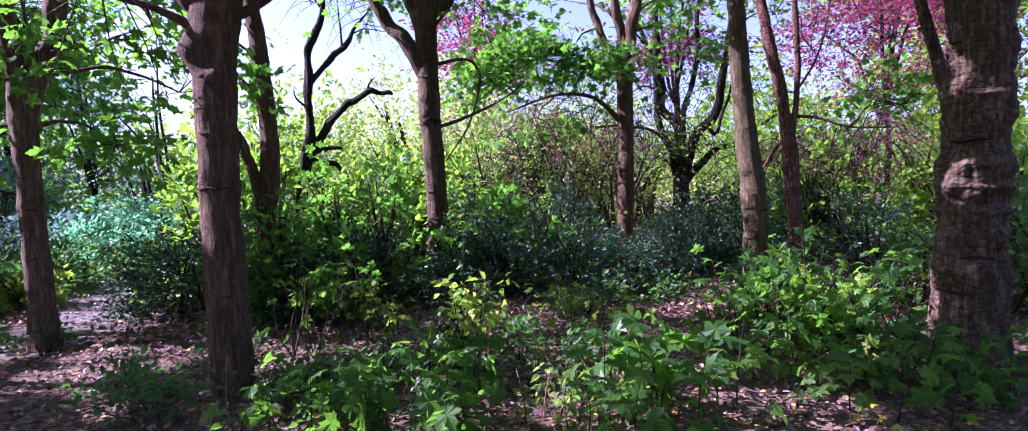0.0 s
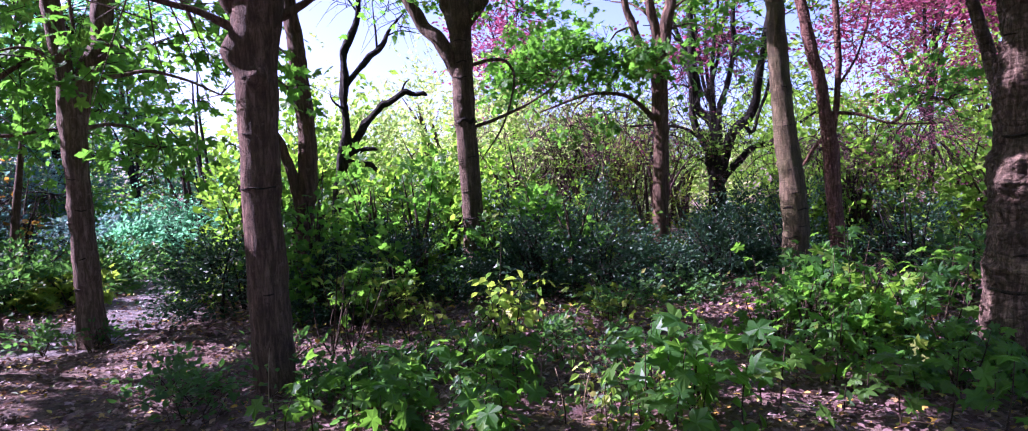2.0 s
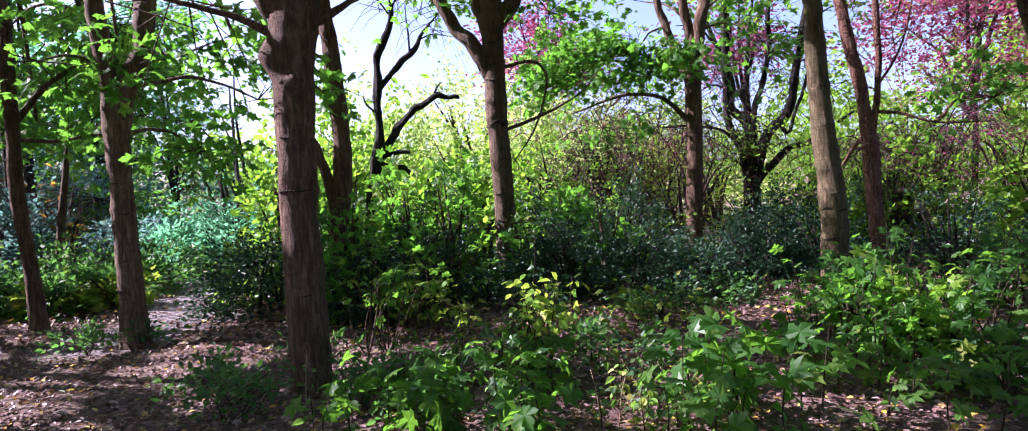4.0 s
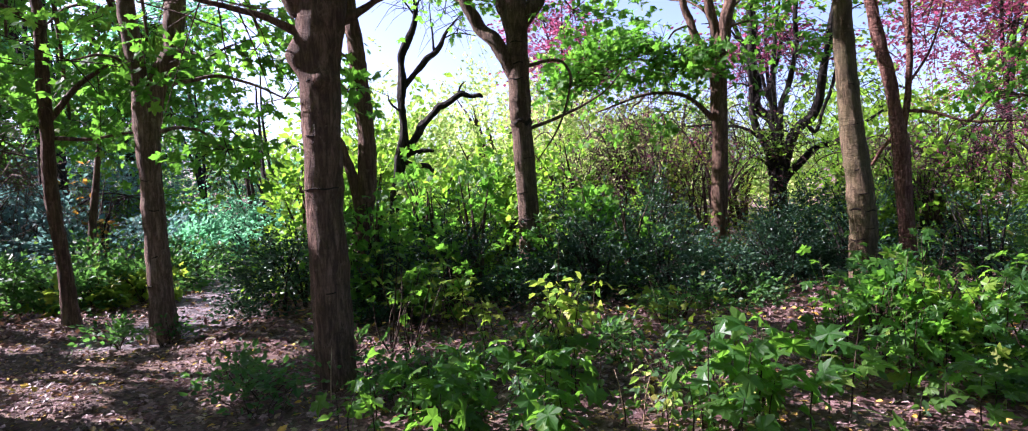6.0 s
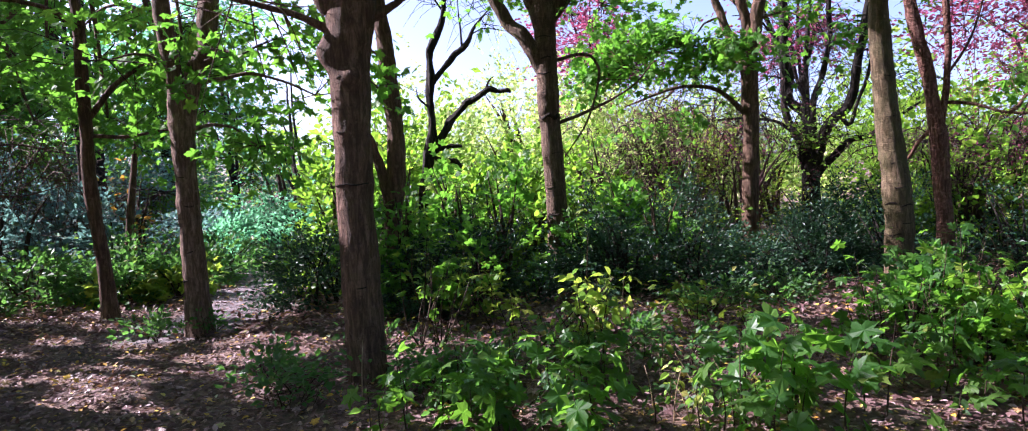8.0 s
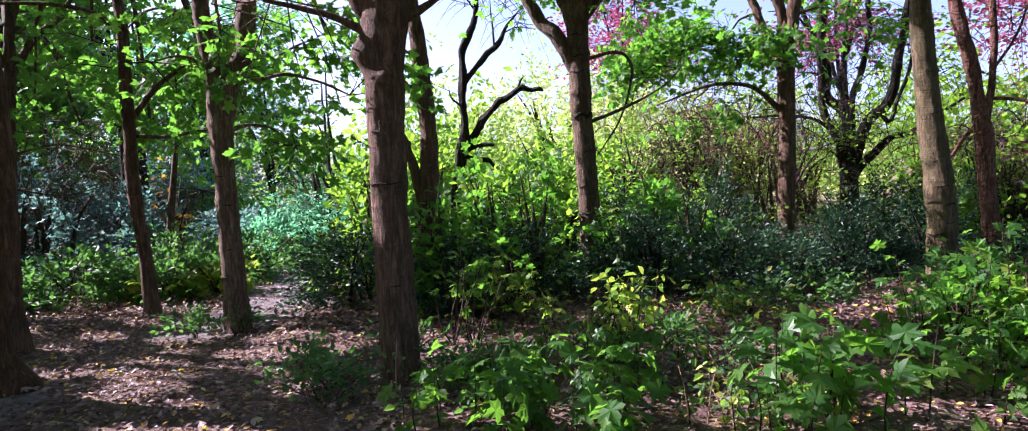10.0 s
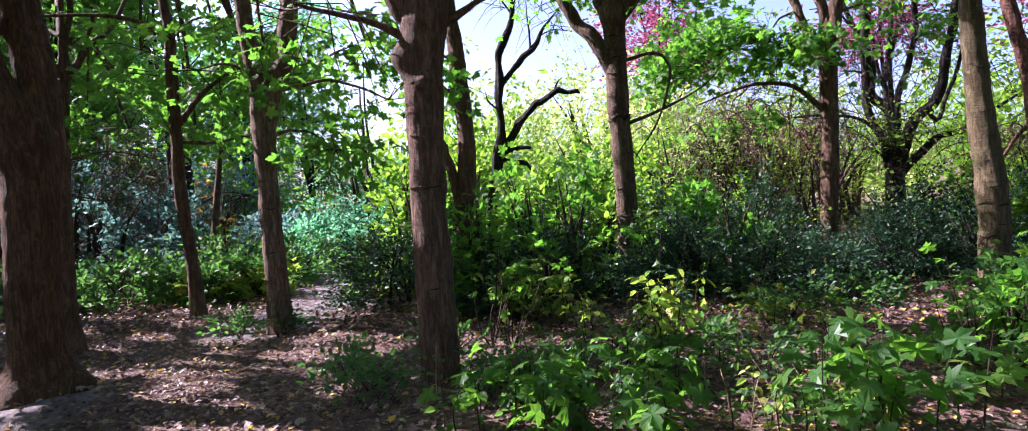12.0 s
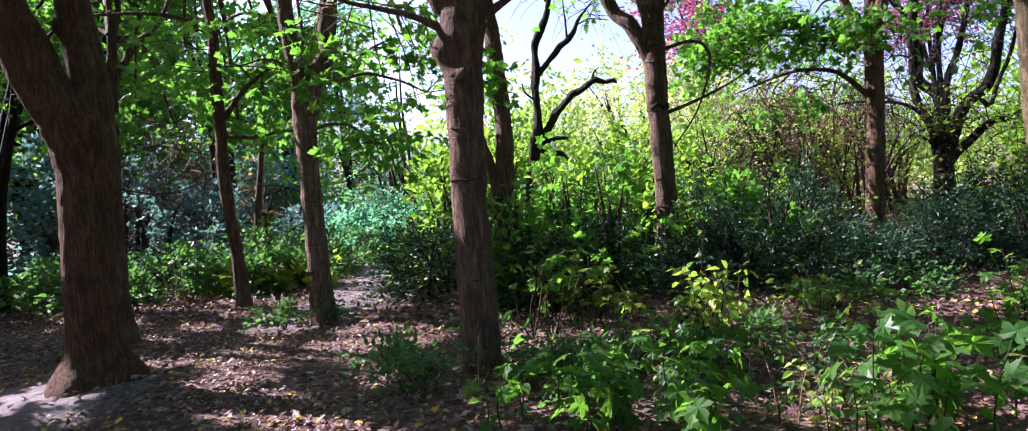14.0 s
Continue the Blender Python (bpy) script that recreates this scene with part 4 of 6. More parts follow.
tree("thorn_tree", "black many-stemmed old thorn tree in leaf", [
    [(3.25, 13.61, -0.1, 0.21), (3.25, 13.61, 0.4, 0.18), (3.27, 13.61, 0.91, 0.16), (3.25, 13.61, 1.25, 0.15), (3.25, 13.61, 1.5, 0.06)],
    [(3.22, 13.62, 1.1, 0.105), (3.15, 13.64, 2.14, 0.091), (2.99, 13.68, 2.76, 0.086), (2.95, 13.69, 3.61, 0.079), (2.86, 13.71, 4.47, 0.06), (2.7, 13.8, 5.5, 0.03)],
    [(3.22, 13.61, 1.15, 0.085), (3.09, 13.66, 1.83, 0.069), (2.83, 13.72, 3.02, 0.057), (2.68, 13.76, 3.89, 0.045), (2.3, 13.8, 5.0, 0.02)],
    [(3.28, 13.6, 1.1, 0.104), (3.58, 13.53, 1.93, 0.089), (3.81, 13.48, 2.57, 0.082), (4.03, 13.42, 3.26, 0.072), (4.2, 13.38, 4.06, 0.06), (4.5, 13.3, 5.2, 0.03)],
    [(3.3, 13.6, 1.15, 0.085), (3.79, 13.48, 1.67, 0.06), (4.17, 13.39, 1.89, 0.048), (4.58, 13.29, 2.16, 0.03), (5.2, 13.1, 2.6, 0.012)],
    [(3.25, 13.61, 1.15, 0.07), (3.37, 13.58, 2.36, 0.056), (3.5, 13.55, 3.31, 0.05), (3.59, 13.53, 4.25, 0.04), (3.7, 13.5, 5.4, 0.02)],
    [(3.1, 13.65, 1.9, 0.04), (2.5, 13.6, 2.3, 0.03), (1.6, 13.4, 2.35, 0.02), (0.9, 13.3, 2.0, 0.010)],
    [(3.7, 13.5, 2.3, 0.045), (3.95, 13.45, 2.2, 0.035), (4.2, 13.4, 3.0, 0.03), (4.4, 13.35, 4.2, 0.015)]],
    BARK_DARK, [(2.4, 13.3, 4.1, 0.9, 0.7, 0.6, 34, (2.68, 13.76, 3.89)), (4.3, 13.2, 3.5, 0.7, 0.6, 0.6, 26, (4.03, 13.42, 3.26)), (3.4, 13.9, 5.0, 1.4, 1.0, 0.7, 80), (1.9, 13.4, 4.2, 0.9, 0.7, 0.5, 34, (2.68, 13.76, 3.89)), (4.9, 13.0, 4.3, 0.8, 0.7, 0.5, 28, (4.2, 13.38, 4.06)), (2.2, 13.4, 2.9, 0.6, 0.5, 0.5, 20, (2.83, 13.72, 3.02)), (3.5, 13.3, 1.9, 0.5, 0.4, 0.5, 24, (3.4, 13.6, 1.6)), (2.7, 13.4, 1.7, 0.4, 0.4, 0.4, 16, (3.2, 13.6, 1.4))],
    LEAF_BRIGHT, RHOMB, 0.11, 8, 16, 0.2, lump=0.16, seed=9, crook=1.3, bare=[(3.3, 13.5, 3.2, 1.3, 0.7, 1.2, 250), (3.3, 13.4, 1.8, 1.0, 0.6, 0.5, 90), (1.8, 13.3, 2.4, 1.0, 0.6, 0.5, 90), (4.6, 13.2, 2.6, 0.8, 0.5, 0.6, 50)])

tree("maple_tree", "mossy grey-green trunk with black ring scars", [
    [(2.95, 8.49, -0.1, 0.18), (2.94, 8.49, 0.1, 0.165), (2.93, 8.5, 0.48, 0.155), (2.93, 8.5, 0.78, 0.148), (2.9, 8.51, 1.31, 0.145), (2.85, 8.53, 1.84, 0.130), (2.82, 8.54, 2.29, 0.125), (2.78, 8.55, 2.75, 0.114), (2.76, 8.56, 3.34, 0.103), (2.74, 8.56, 3.64, 0.099), (2.7, 8.6, 5.5, 0.05)]],
    # the last four clumps hang out of view, added to block sky light
    BARK_MOSSY, [(2.7, 8.7, 5.6, 1.6, 1.5, 0.9, 100), (1.7, 9.2, 4.9, 1.0, 0.9, 0.5, 50), (3.7, 8.9, 4.8, 1.0, 0.9, 0.5, 50), (1.6, 7.6, 5.2, 1.5, 1.3, 0.7, 120), (0.4, 8.2, 5.4, 1.5, 1.3, 0.7, 120), (3.0, 10.4, 5.6, 1.5, 1.3, 0.7, 100), (4.6, 9.6, 5.6, 1.5, 1.3, 0.7, 90)], LEAF_MAPLE, PALMATE, 0.13, 6, 22, 0.2,
    [(2.77, 8.42, 1.42, 0.05, 0.04)], [(0.62, 0.012), (0.95, 0.013), (1.1, 0.007), (1.5, 0.012), (1.95, 0.01), (2.4, 0.008)], 0.05, 10,
     scars=[(0.62, -2.3, 1.3, 0.04), (0.95, -1.1, 1.0, 0.04), (0.97, -2.4, 0.9, 0.04), (1.42, -2.4, 1.2, 0.05), (1.95, -1.6, 1.0, 0.03), (2.4, -1.9, 1.1, 0.03), (0.75, -1.3, 0.7, 0.02), (1.15, -1.6, 0.8, 0.02)])

tree("cherry_tree", "reddish flaking trunk with a thin second stem", [
    [(3.62, 8.87, -0.1, 0.12), (3.6, 8.88, 0.1, 0.105), (3.59, 8.89, 0.46, 0.095), (3.56, 8.9, 1.05, 0.095), (3.52, 8.91, 1.68, 0.099), (3.48, 8.93, 2.07, 0.081), (3.42, 8.96, 2.54, 0.078), (3.32, 9.0, 3.02, 0.075), (3.22, 9.04, 3.58, 0.068), (2.9, 9.2, 5.2, 0.035)],
    [(3.53, 8.91, 1.6, 0.05), (3.6, 8.88, 2.21, 0.04), (3.61, 8.88, 2.75, 0.039), (3.58, 8.89, 3.51, 0.036), (3.55, 8.9, 5.0, 0.02)],
    [(3.51, 8.92, 1.86, 0.024), (3.33, 8.99, 1.65, 0.021), (3.23, 9.04, 1.46, 0.014)],
    [(3.5, 8.92, 2.1, 0.026), (3.8, 8.8, 2.08, 0.019), (4.15, 8.65, 1.93, 0.015), (4.7, 8.5, 1.9, 0.008)],
    [(3.6, 8.88, 2.4, 0.018), (3.85, 8.85, 2.8, 0.014), (4.0, 8.8, 3.5, 0.010), (4.05, 8.8, 4.2, 0.006)]],
    BARK_RED, [(3.3, 9.2, 5.3, 1.3, 1.2, 0.7, 70), (4.9, 8.8, 2.2, 0.6, 0.5, 0.4, 26, (4.15, 8.65, 1.93))], LEAF_MAPLE, PALMATE, 0.12, 6, 18, 0.2, rings=[(1.7, 0.012), (0.8, 0.006)], lump=0.08, seed=11, bare=[(3.9, 8.9, 3.3, 0.5, 0.4, 0.6, 40)])

tree("old_cherry_tree", "massive rough trunk with burrs and a swollen waist", [
    [(3.29, 5.02, -0.15, 0.28), (3.29, 5.02, 0.09, 0.248), (3.28, 5.03, 0.5, 0.241), (3.29, 5.02, 0.74, 0.232), (3.29, 5.02, 1.07, 0.222), (3.3, 5.01, 1.35, 0.236), (3.31, 5.01, 1.68, 0.216), (3.32, 5.0, 2.05, 0.21), (3.33, 4.99, 2.37, 0.209), (3.34, 4.99, 2.74, 0.214), (3.36, 5.0, 3.6, 0.16), (3.4, 5.0, 5.2, 0.09)],
    [(3.28, 5.08, 1.75, 0.055), (3.19, 5.24, 2.15, 0.05), (3.14, 5.34, 2.55, 0.045), (3.06, 5.4, 3.1, 0.036), (2.9, 5.6, 4.4, 0.02)]],
    # third and last five clumps are unseen canopy, added for shade
    BARK_OLD, [(3.4, 5.2, 5.6, 1.8, 1.8, 0.9, 120), (2.0, 4.6, 5.2, 1.2, 1.2, 0.7, 70), (1.2, 5.2, 4.2, 1.1, 1.1, 0.45, 90), (4.8, 5.2, 4.6, 1.2, 1.2, 0.7, 60), (2.6, 3.4, 5.0, 1.5, 1.3, 0.6, 130), (1.2, 2.0, 5.4, 1.6, 1.5, 0.7, 120), (3.4, 1.2, 5.6, 1.8, 1.6, 0.8, 120), (4.6, 3.4, 5.2, 1.5, 1.4, 0.7, 100), (3.6, 7.0, 5.0, 1.4, 1.2, 0.6, 110)], LEAF_MAPLE, PALMATE, 0.15, 6, 34, 0.25,
    [(3.08, 4.90, 1.30, 0.07, 0.07), (3.11, 4.86, 1.42, 0.05, 0.05), (3.16, 4.82, 1.22, 0.045, 0.045), (3.23, 4.79, 1.36, 0.05, 0.04), (3.34, 4.78, 1.30, 0.055, 0.05), (3.43, 4.80, 1.40, 0.05, 0.045), (3.48, 4.84, 1.24, 0.06, 0.05), (3.45, 4.82, 1.78, 0.05, 0.05), (3.24, 4.80, 1.08, 0.05, 0.04), (3.36, 4.8, 0.92, 0.06, 0.035), (3.14, 4.85, 0.95, 0.05, 0.04), (3.2, 4.8, 0.72, 0.05, 0.03)],
    [(0.7, 0.014), (0.95, 0.016), (1.12, 0.02), (1.3, 0.022), (1.45, 0.018), (1.95, 0.012), (2.25, 0.010)], 0.055, seed=12, fissure=0.05, relief=((3, 0.16, 0.022), (6, 0.07, 0.012), (13, 0.05, 0.009), (30, 0.022, 0.006), (60, 0.014, 0.004)), fine=(170, 40),
     scars=[(1.62, -2.3, 1.2, 0.03), (1.98, -2.0, 1.5, 0.025), (2.3, -2.4, 1.3, 0.025), (0.8, -2.2, 1.5, 0.03), (0.55, -2.5, 1.2, 0.03), (1.8, -1.55, 0.35, 0.06), (1.12, -2.1, 1.6, 0.03)])

tree("maple_tree", "thick leaning forked maple on a mound of bare earth", [
    [(-4.96, 4.02, -0.10, 0.27), (-4.95, 4.04, 0.06, 0.215), (-4.94, 4.05, 0.25, 0.188), (-4.93, 4.05, 0.51, 0.181), (-4.92, 4.06, 1.02, 0.180), (-4.91, 4.08, 1.52, 0.184), (-4.91, 4.08, 1.82, 0.190), (-4.93, 4.05, 2.05, 0.198), (-5.02, 3.95, 2.34, 0.174), (-5.11, 3.85, 2.7, 0.167), (-5.2, 3.75, 3.1, 0.153), (-5.5, 3.5, 4.4, 0.096), (-5.7, 3.4, 6.0, 0.052)],
    [(-4.92, 4.16, 1.8, 0.12), (-4.95, 4.22, 2.45, 0.09), (-5.0, 4.17, 2.81, 0.082), (-5.03, 4.14, 3.15, 0.076), (-5.0, 4.2, 5.0, 0.044)]],
    BARK_WARM, [(-5.8, 3.2, 6.2, 2.2, 2.2, 1.2, 200), (-4.6, 4.3, 5.4, 1.5, 1.5, 0.8, 100), (-7.4, 3.0, 5.6, 1.6, 1.6, 0.9, 110)], LEAF_MAPLE, PALMATE, 0.16, 6, 28, 0.7, [(-4.80, 4.20, 0.12, 0.17, 0.16), (-5.10, 3.90, 0.10, 0.15, 0.10), (-4.88, 3.86, 0.08, 0.14, 0.08)], lump=0.05, seed=13, fissure=0.07)

tree("maple_tree", "shaded trunk close behind a thicker one", [
    [(-6.16, 5.46, -0.08, 0.13), (-6.18, 5.44, 0.51, 0.114), (-6.17, 5.45, 1.18, 0.109), (-6.16, 5.46, 1.84, 0.106), (-6.16, 5.46, 2.37, 0.101), (-6.18, 5.44, 2.89, 0.093), (-6.21, 5.4, 3.33, 0.082), (-6.24, 5.37, 3.71, 0.076), (-6.4, 5.2, 6.0, 0.04)]],
    BARK_MAIN, [(-6.6, 5.2, 6.0, 1.8, 1.8, 1.0, 120), (-8.0, 5.4, 5.0, 1.4, 1.4, 0.8, 80)], LEAF_MAPLE, PALMATE, 0.15, 6, 18, 0.5, seed=14)

tree("maple_tree", "pale grey trunk fanning into thin limbs", [
    [(-7.6, 6.68, -0.1, 0.11), (-7.57, 6.71, 0.36, 0.093), (-7.54, 6.75, 1.1, 0.078), (-7.51, 6.78, 1.83, 0.071), (-7.48, 6.81, 2.64, 0.07), (-7.45, 6.85, 3.13, 0.068), (-7.45, 6.85, 3.5, 0.03)],
    [(-7.46, 6.84, 3.0, 0.045), (-7.42, 6.88, 3.53, 0.039), (-7.36, 6.95, 4.1, 0.033), (-7.3, 7.0, 5.5, 0.02)],
    [(-7.47, 6.83, 2.9, 0.048), (-7.28, 7.03, 3.34, 0.043), (-7.11, 7.21, 3.59, 0.033), (-6.95, 7.39, 4.06, 0.022)],
    [(-7.47, 6.83, 2.95, 0.04), (-7.6, 6.7, 3.4, 0.035), (-7.8, 6.5, 4.2, 0.02)],
    [(-7.5, 6.79, 2.0, 0.016), (-7.1, 7.1, 2.1, 0.011), (-6.6, 7.5, 1.95, 0.006)], [(-7.5, 6.79, 1.6, 0.014), (-7.1, 7.1, 1.5, 0.010), (-6.7, 7.5, 1.65, 0.005)]],
    BARK_PALE, [(-7.5, 7.2, 5.4, 1.6, 1.6, 1.0, 90), (-7.9, 8.2, 3.2, 0.9, 0.8, 0.6, 70), (-8.6, 7.2, 3.6, 0.9, 0.9, 0.6, 70), (-8.4, 7.8, 4.2, 1.1, 1.0, 0.5, 80), (-9.6, 8.8, 4.4, 1.1, 1.0, 0.5, 80), (-8.6, 9.0, 2.6, 0.9, 0.8, 0.6, 60)], LEAF_MAPLE, PALMATE, 0.14, 6, 16, 0.3, seed=15, bare=[(-7.4, 7.6, 2.3, 0.8, 0.7, 0.7, 60), (-9.0, 9.0, 2.0, 1.2, 0.8, 0.7, 70)])

tree("maple_tree", "dark trunk at the far edge of the shrub bed", [
    [(-9.95, 6.95, -0.1, 0.09), (-9.88, 7.04, 1.33, 0.060), (-9.77, 7.18, 2.33, 0.056), (-9.73, 7.24, 2.6, 0.055), (-9.69, 7.29, 3.42, 0.04), (-9.7, 7.28, 5.0, 0.03)],
    [(-9.74, 7.22, 2.5, 0.035), (-9.5, 7.5, 2.7, 0.03), (-9.2, 7.8, 3.0, 0.015)]],
    BARK_DARK, [(-9.8, 7.4, 5.0, 1.7, 1.7, 1.0, 90), (-9.3, 8.3, 3.2, 0.9, 0.8, 0.6, 80), (-10.6, 7.4, 3.2, 0.9, 0.8, 0.6, 80), (-10.2, 9.2, 3.4, 1.2, 1.0, 0.9, 90)], LEAF_MAPLE, PALMATE, 0.14, 6, 14, 0.3, seed=16)


# ---------------------------------------------------------------- shrubs and thickets
def shrub(name, label, x, y, r, h, n, leaf, size, shape=RHOMB, per=7, seed=0, group="shrubs", bark_mat=None, low=0.05, bare=0, twig_len=0.32, category="shrub", stems=7, depth=None, top=(0.7, 1.0)):
    """A bush: arching stems from the root, leafy twigs on its lumpy outside, bare twigs through it."""
    rng = np.random.default_rng(seed + 500)
    ob = thing(name, (x, y, float(lift(np.array(x), np.array(y)))), label, category, group)
    wood = bark_mat or BARK_TWIG
    ry = depth or r
    for k in range(stems):
        a = rng.uniform(0, 6.3)
        q = rng.uniform(0.25, 0.8)
        tip = np.array((math.cos(a) * r * q, math.sin(a) * ry * q, h * rng.uniform(*top)))
        root = np.array((rng.normal(0, 0.12 * r), rng.normal(0, 0.12 * r), -0.05))
        mid = root * 0.6 + tip * 0.4 + np.array((0, 0, 0.18 * h))
        v, f = tube(np.array([(*root, 0.018 * h + 0.004), (*mid, 0.011 * h + 0.003), (*tip, 0.003)]), 6, 4, 0.04, seed=k)
        part("stem", raw_mesh("stem", v, f, True), wood, ob)
    m = max(6, n // 16)
    u = unit(rng.normal(0, 1, (m, 3)))
    u[:, 2] = rng.uniform(-0.04, 1.0, m)
    u[:, :2] = unit(u[:, :2]) * np.sqrt(1.02 - np.clip(u[:, 2:], 0, 1) ** 2)
    c = u * rng.uniform(0.55, 1.0, (m, 1))
    p = c[rng.integers(0, m, n)] + rng.normal(0, 0.13, (n, 3))
    p = p * (r, ry, h * 0.92)
    p[:, 2] = np.maximum(p[:, 2], low + rng.uniform(0, 0.15, n))
    d = unit(p - np.array((0, 0, h * 0.25))) + rng.normal(0, 0.45, p.shape) + np.array((0, 0, 0.25))
    off = np.array(ob.location)
    v, f = leaves(p + off, d, twig_len, per, size, shape, rng, flat=0.7, droop=0.2)
    tagged(part("foliage", raw_mesh("foliage", v - off, f), leaf, ob), kind="stuff")
    tw = [twigs(p - unit(d) * 0.1, d, twig_len * 1.15, 0.003, rng, every=2 if y < 9 else 4)]
    if bare:
        s = rng.normal(0, 0.33, (bare, 3)) * (r, ry, 0) + (0, 0, h * 0.35) + rng.normal(0, 0.2, (bare, 3)) * (0, 0, h)
        s[:, 2] = np.abs(s[:, 2])
        tw.append(twigs(s, rng.normal(0, 0.8, (bare, 3)) + (0, 0, 0.5), h * 0.35, 0.005, rng, 0.1))
    v, f = joined(tw)
    tagged(part("brushwood", raw_mesh("brushwood", v, f), wood, ob), kind="stuff")
    return ob


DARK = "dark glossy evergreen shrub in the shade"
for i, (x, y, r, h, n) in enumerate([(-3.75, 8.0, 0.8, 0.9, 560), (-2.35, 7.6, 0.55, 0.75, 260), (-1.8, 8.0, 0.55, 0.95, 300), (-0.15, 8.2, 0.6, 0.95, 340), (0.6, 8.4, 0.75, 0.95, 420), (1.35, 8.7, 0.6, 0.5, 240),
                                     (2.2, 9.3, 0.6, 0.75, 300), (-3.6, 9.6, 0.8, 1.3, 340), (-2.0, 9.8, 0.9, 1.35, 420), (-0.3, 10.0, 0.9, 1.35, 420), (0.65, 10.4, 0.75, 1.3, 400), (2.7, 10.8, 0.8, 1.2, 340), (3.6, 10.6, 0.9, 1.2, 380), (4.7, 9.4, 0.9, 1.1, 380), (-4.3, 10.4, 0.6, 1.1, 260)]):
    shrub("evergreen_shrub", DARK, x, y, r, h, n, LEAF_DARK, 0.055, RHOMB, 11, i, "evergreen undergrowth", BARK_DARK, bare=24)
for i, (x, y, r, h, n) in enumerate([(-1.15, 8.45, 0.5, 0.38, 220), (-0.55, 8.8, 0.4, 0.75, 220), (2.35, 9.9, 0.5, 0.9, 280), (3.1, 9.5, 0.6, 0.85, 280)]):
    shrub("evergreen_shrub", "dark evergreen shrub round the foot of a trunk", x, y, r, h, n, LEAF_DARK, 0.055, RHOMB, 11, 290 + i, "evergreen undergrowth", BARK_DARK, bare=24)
for i, (x, y, r, h, n) in enumerate([(-2.0, 12.9, 1.1, 2.3, 340), (-0.6, 12.4, 1.2, 2.2, 340), (-4.6, 12.3, 1.1, 2.6, 340), (5.2, 11.6, 1.2, 1.9, 340), (6.9, 10.9, 1.2, 1.9, 340), (-1.5, 10.6, 0.8, 1.7, 240), (-2.6, 10.3, 0.7, 1.35, 200), (4.9, 12.9, 1.1, 2.1, 300), (8.4, 11.5, 1.3, 2.0, 300), (-4.05, 9.3, 0.75, 1.85, 340), (-4.75, 10.7, 0.75, 2.0, 240), (-3.55, 10.2, 0.7, 1.9, 220)]):
    shrub("leafy_shrub", "bright green leafy shrub in dappled sun", x, y, r, h, n, LEAF_BRIGHT, 0.11, BROAD, 7, 40 + i, "sunlit shrubs", bare=24, twig_len=0.4)
for i, (x, y, r, h) in enumerate([(0.6, 12.6, 1.3, 2.2), (1.9, 13.0, 1.2, 2.3), (0.0, 14.0, 1.4, 2.8), (5.9, 13.2, 1.3, 2.3), (1.2, 14.6, 1.4, 3.2), (7.4, 12.4, 1.2, 2.4)]):
    shrub("twiggy_thicket", "purplish tangle of bare twigs with few leaves", x, y, r, h, 240, LEAF_YELLOW if i % 3 == 1 else LEAF_BRIGHT, 0.085, RHOMB, 7, 60 + i, "twiggy thickets", BARK_PINKTWIG, bare=220, category="thicket")
for i, (x, y, r, h, n) in enumerate([(-2.62, 7.55, 0.35, 1.4, 40), (-3.25, 8.7, 0.45, 1.5, 60), (-2.2, 8.8, 0.4, 1.5, 50), (0.3, 9.4, 0.45, 1.35, 40), (-1.7, 7.4, 0.3, 0.75, 26), (-1.6, 8.7, 0.35, 1.6, 40), (-0.65, 8.6, 0.4, 1.0, 40), (-2.45, 9.2, 0.5, 1.8, 70), (-0.2, 9.0, 0.45, 1.5, 50)]):
    shrub("maple_sapling", "young maple with lobed green leaves among dark shrubs", x, y, r, h, n, LEAF_MAPLE, 0.11, PALMATE, 5, 230 + i, "young maples in the undergrowth", category="sapling", stems=5)
for i, (x, y) in enumerate([(1.45, 7.75), (0.75, 7.3), (2.9, 7.9)]):
    shrub("fern", "low green fern-like tuft at the shrub edge", x, y, 0.3, 0.32, 80, LEAF_BED, 0.07, RHOMB, 9, 250 + i, "ferns", category="fern", stems=6, twig_len=0.28)
for i, (x, y, r, h, n) in enumerate([(4.3, 5.5, 0.5, 0.8, 120), (4.9, 6.5, 0.6, 1.0, 160), (5.6, 7.5, 0.7, 1.2, 200), (4.4, 7.2, 0.6, 0.9, 150), (4.3, 4.4, 0.4, 0.5, 80), (6.4, 8.8, 0.8, 1.4, 220)]):
    shrub("leafy_shrub", "shaded green shrub beyond the old trunk", x, y, r, h, n, LEAF_BED, 0.09, OVATE, 6, 270 + i, "shaded shrubs")
# low bed beyond the path
for i, (x, y, r, h) in enumerate([(-9.3, 7.6, 0.9, 0.6), (-8.2, 8.2, 0.9, 0.65), (-7.2, 8.6, 0.9, 0.6), (-6.7, 9.4, 0.7, 0.55), (-9.0, 9.2, 1.1, 0.8), (-7.7, 9.9, 1.1, 0.7), (-6.9, 11.0, 1.0, 0.7), (-10.4, 8.6, 1.0, 0.8), (-8.9, 11.0, 1.2, 0.8), (-10.6, 6.4, 0.9, 0.6)]):
    shrub("low_shrub", "low green shrub in the bed beside the path", x, y, r, h, 300, LEAF_BED, 0.095, OVATE, 6, 80 + i, "low shrub bed")
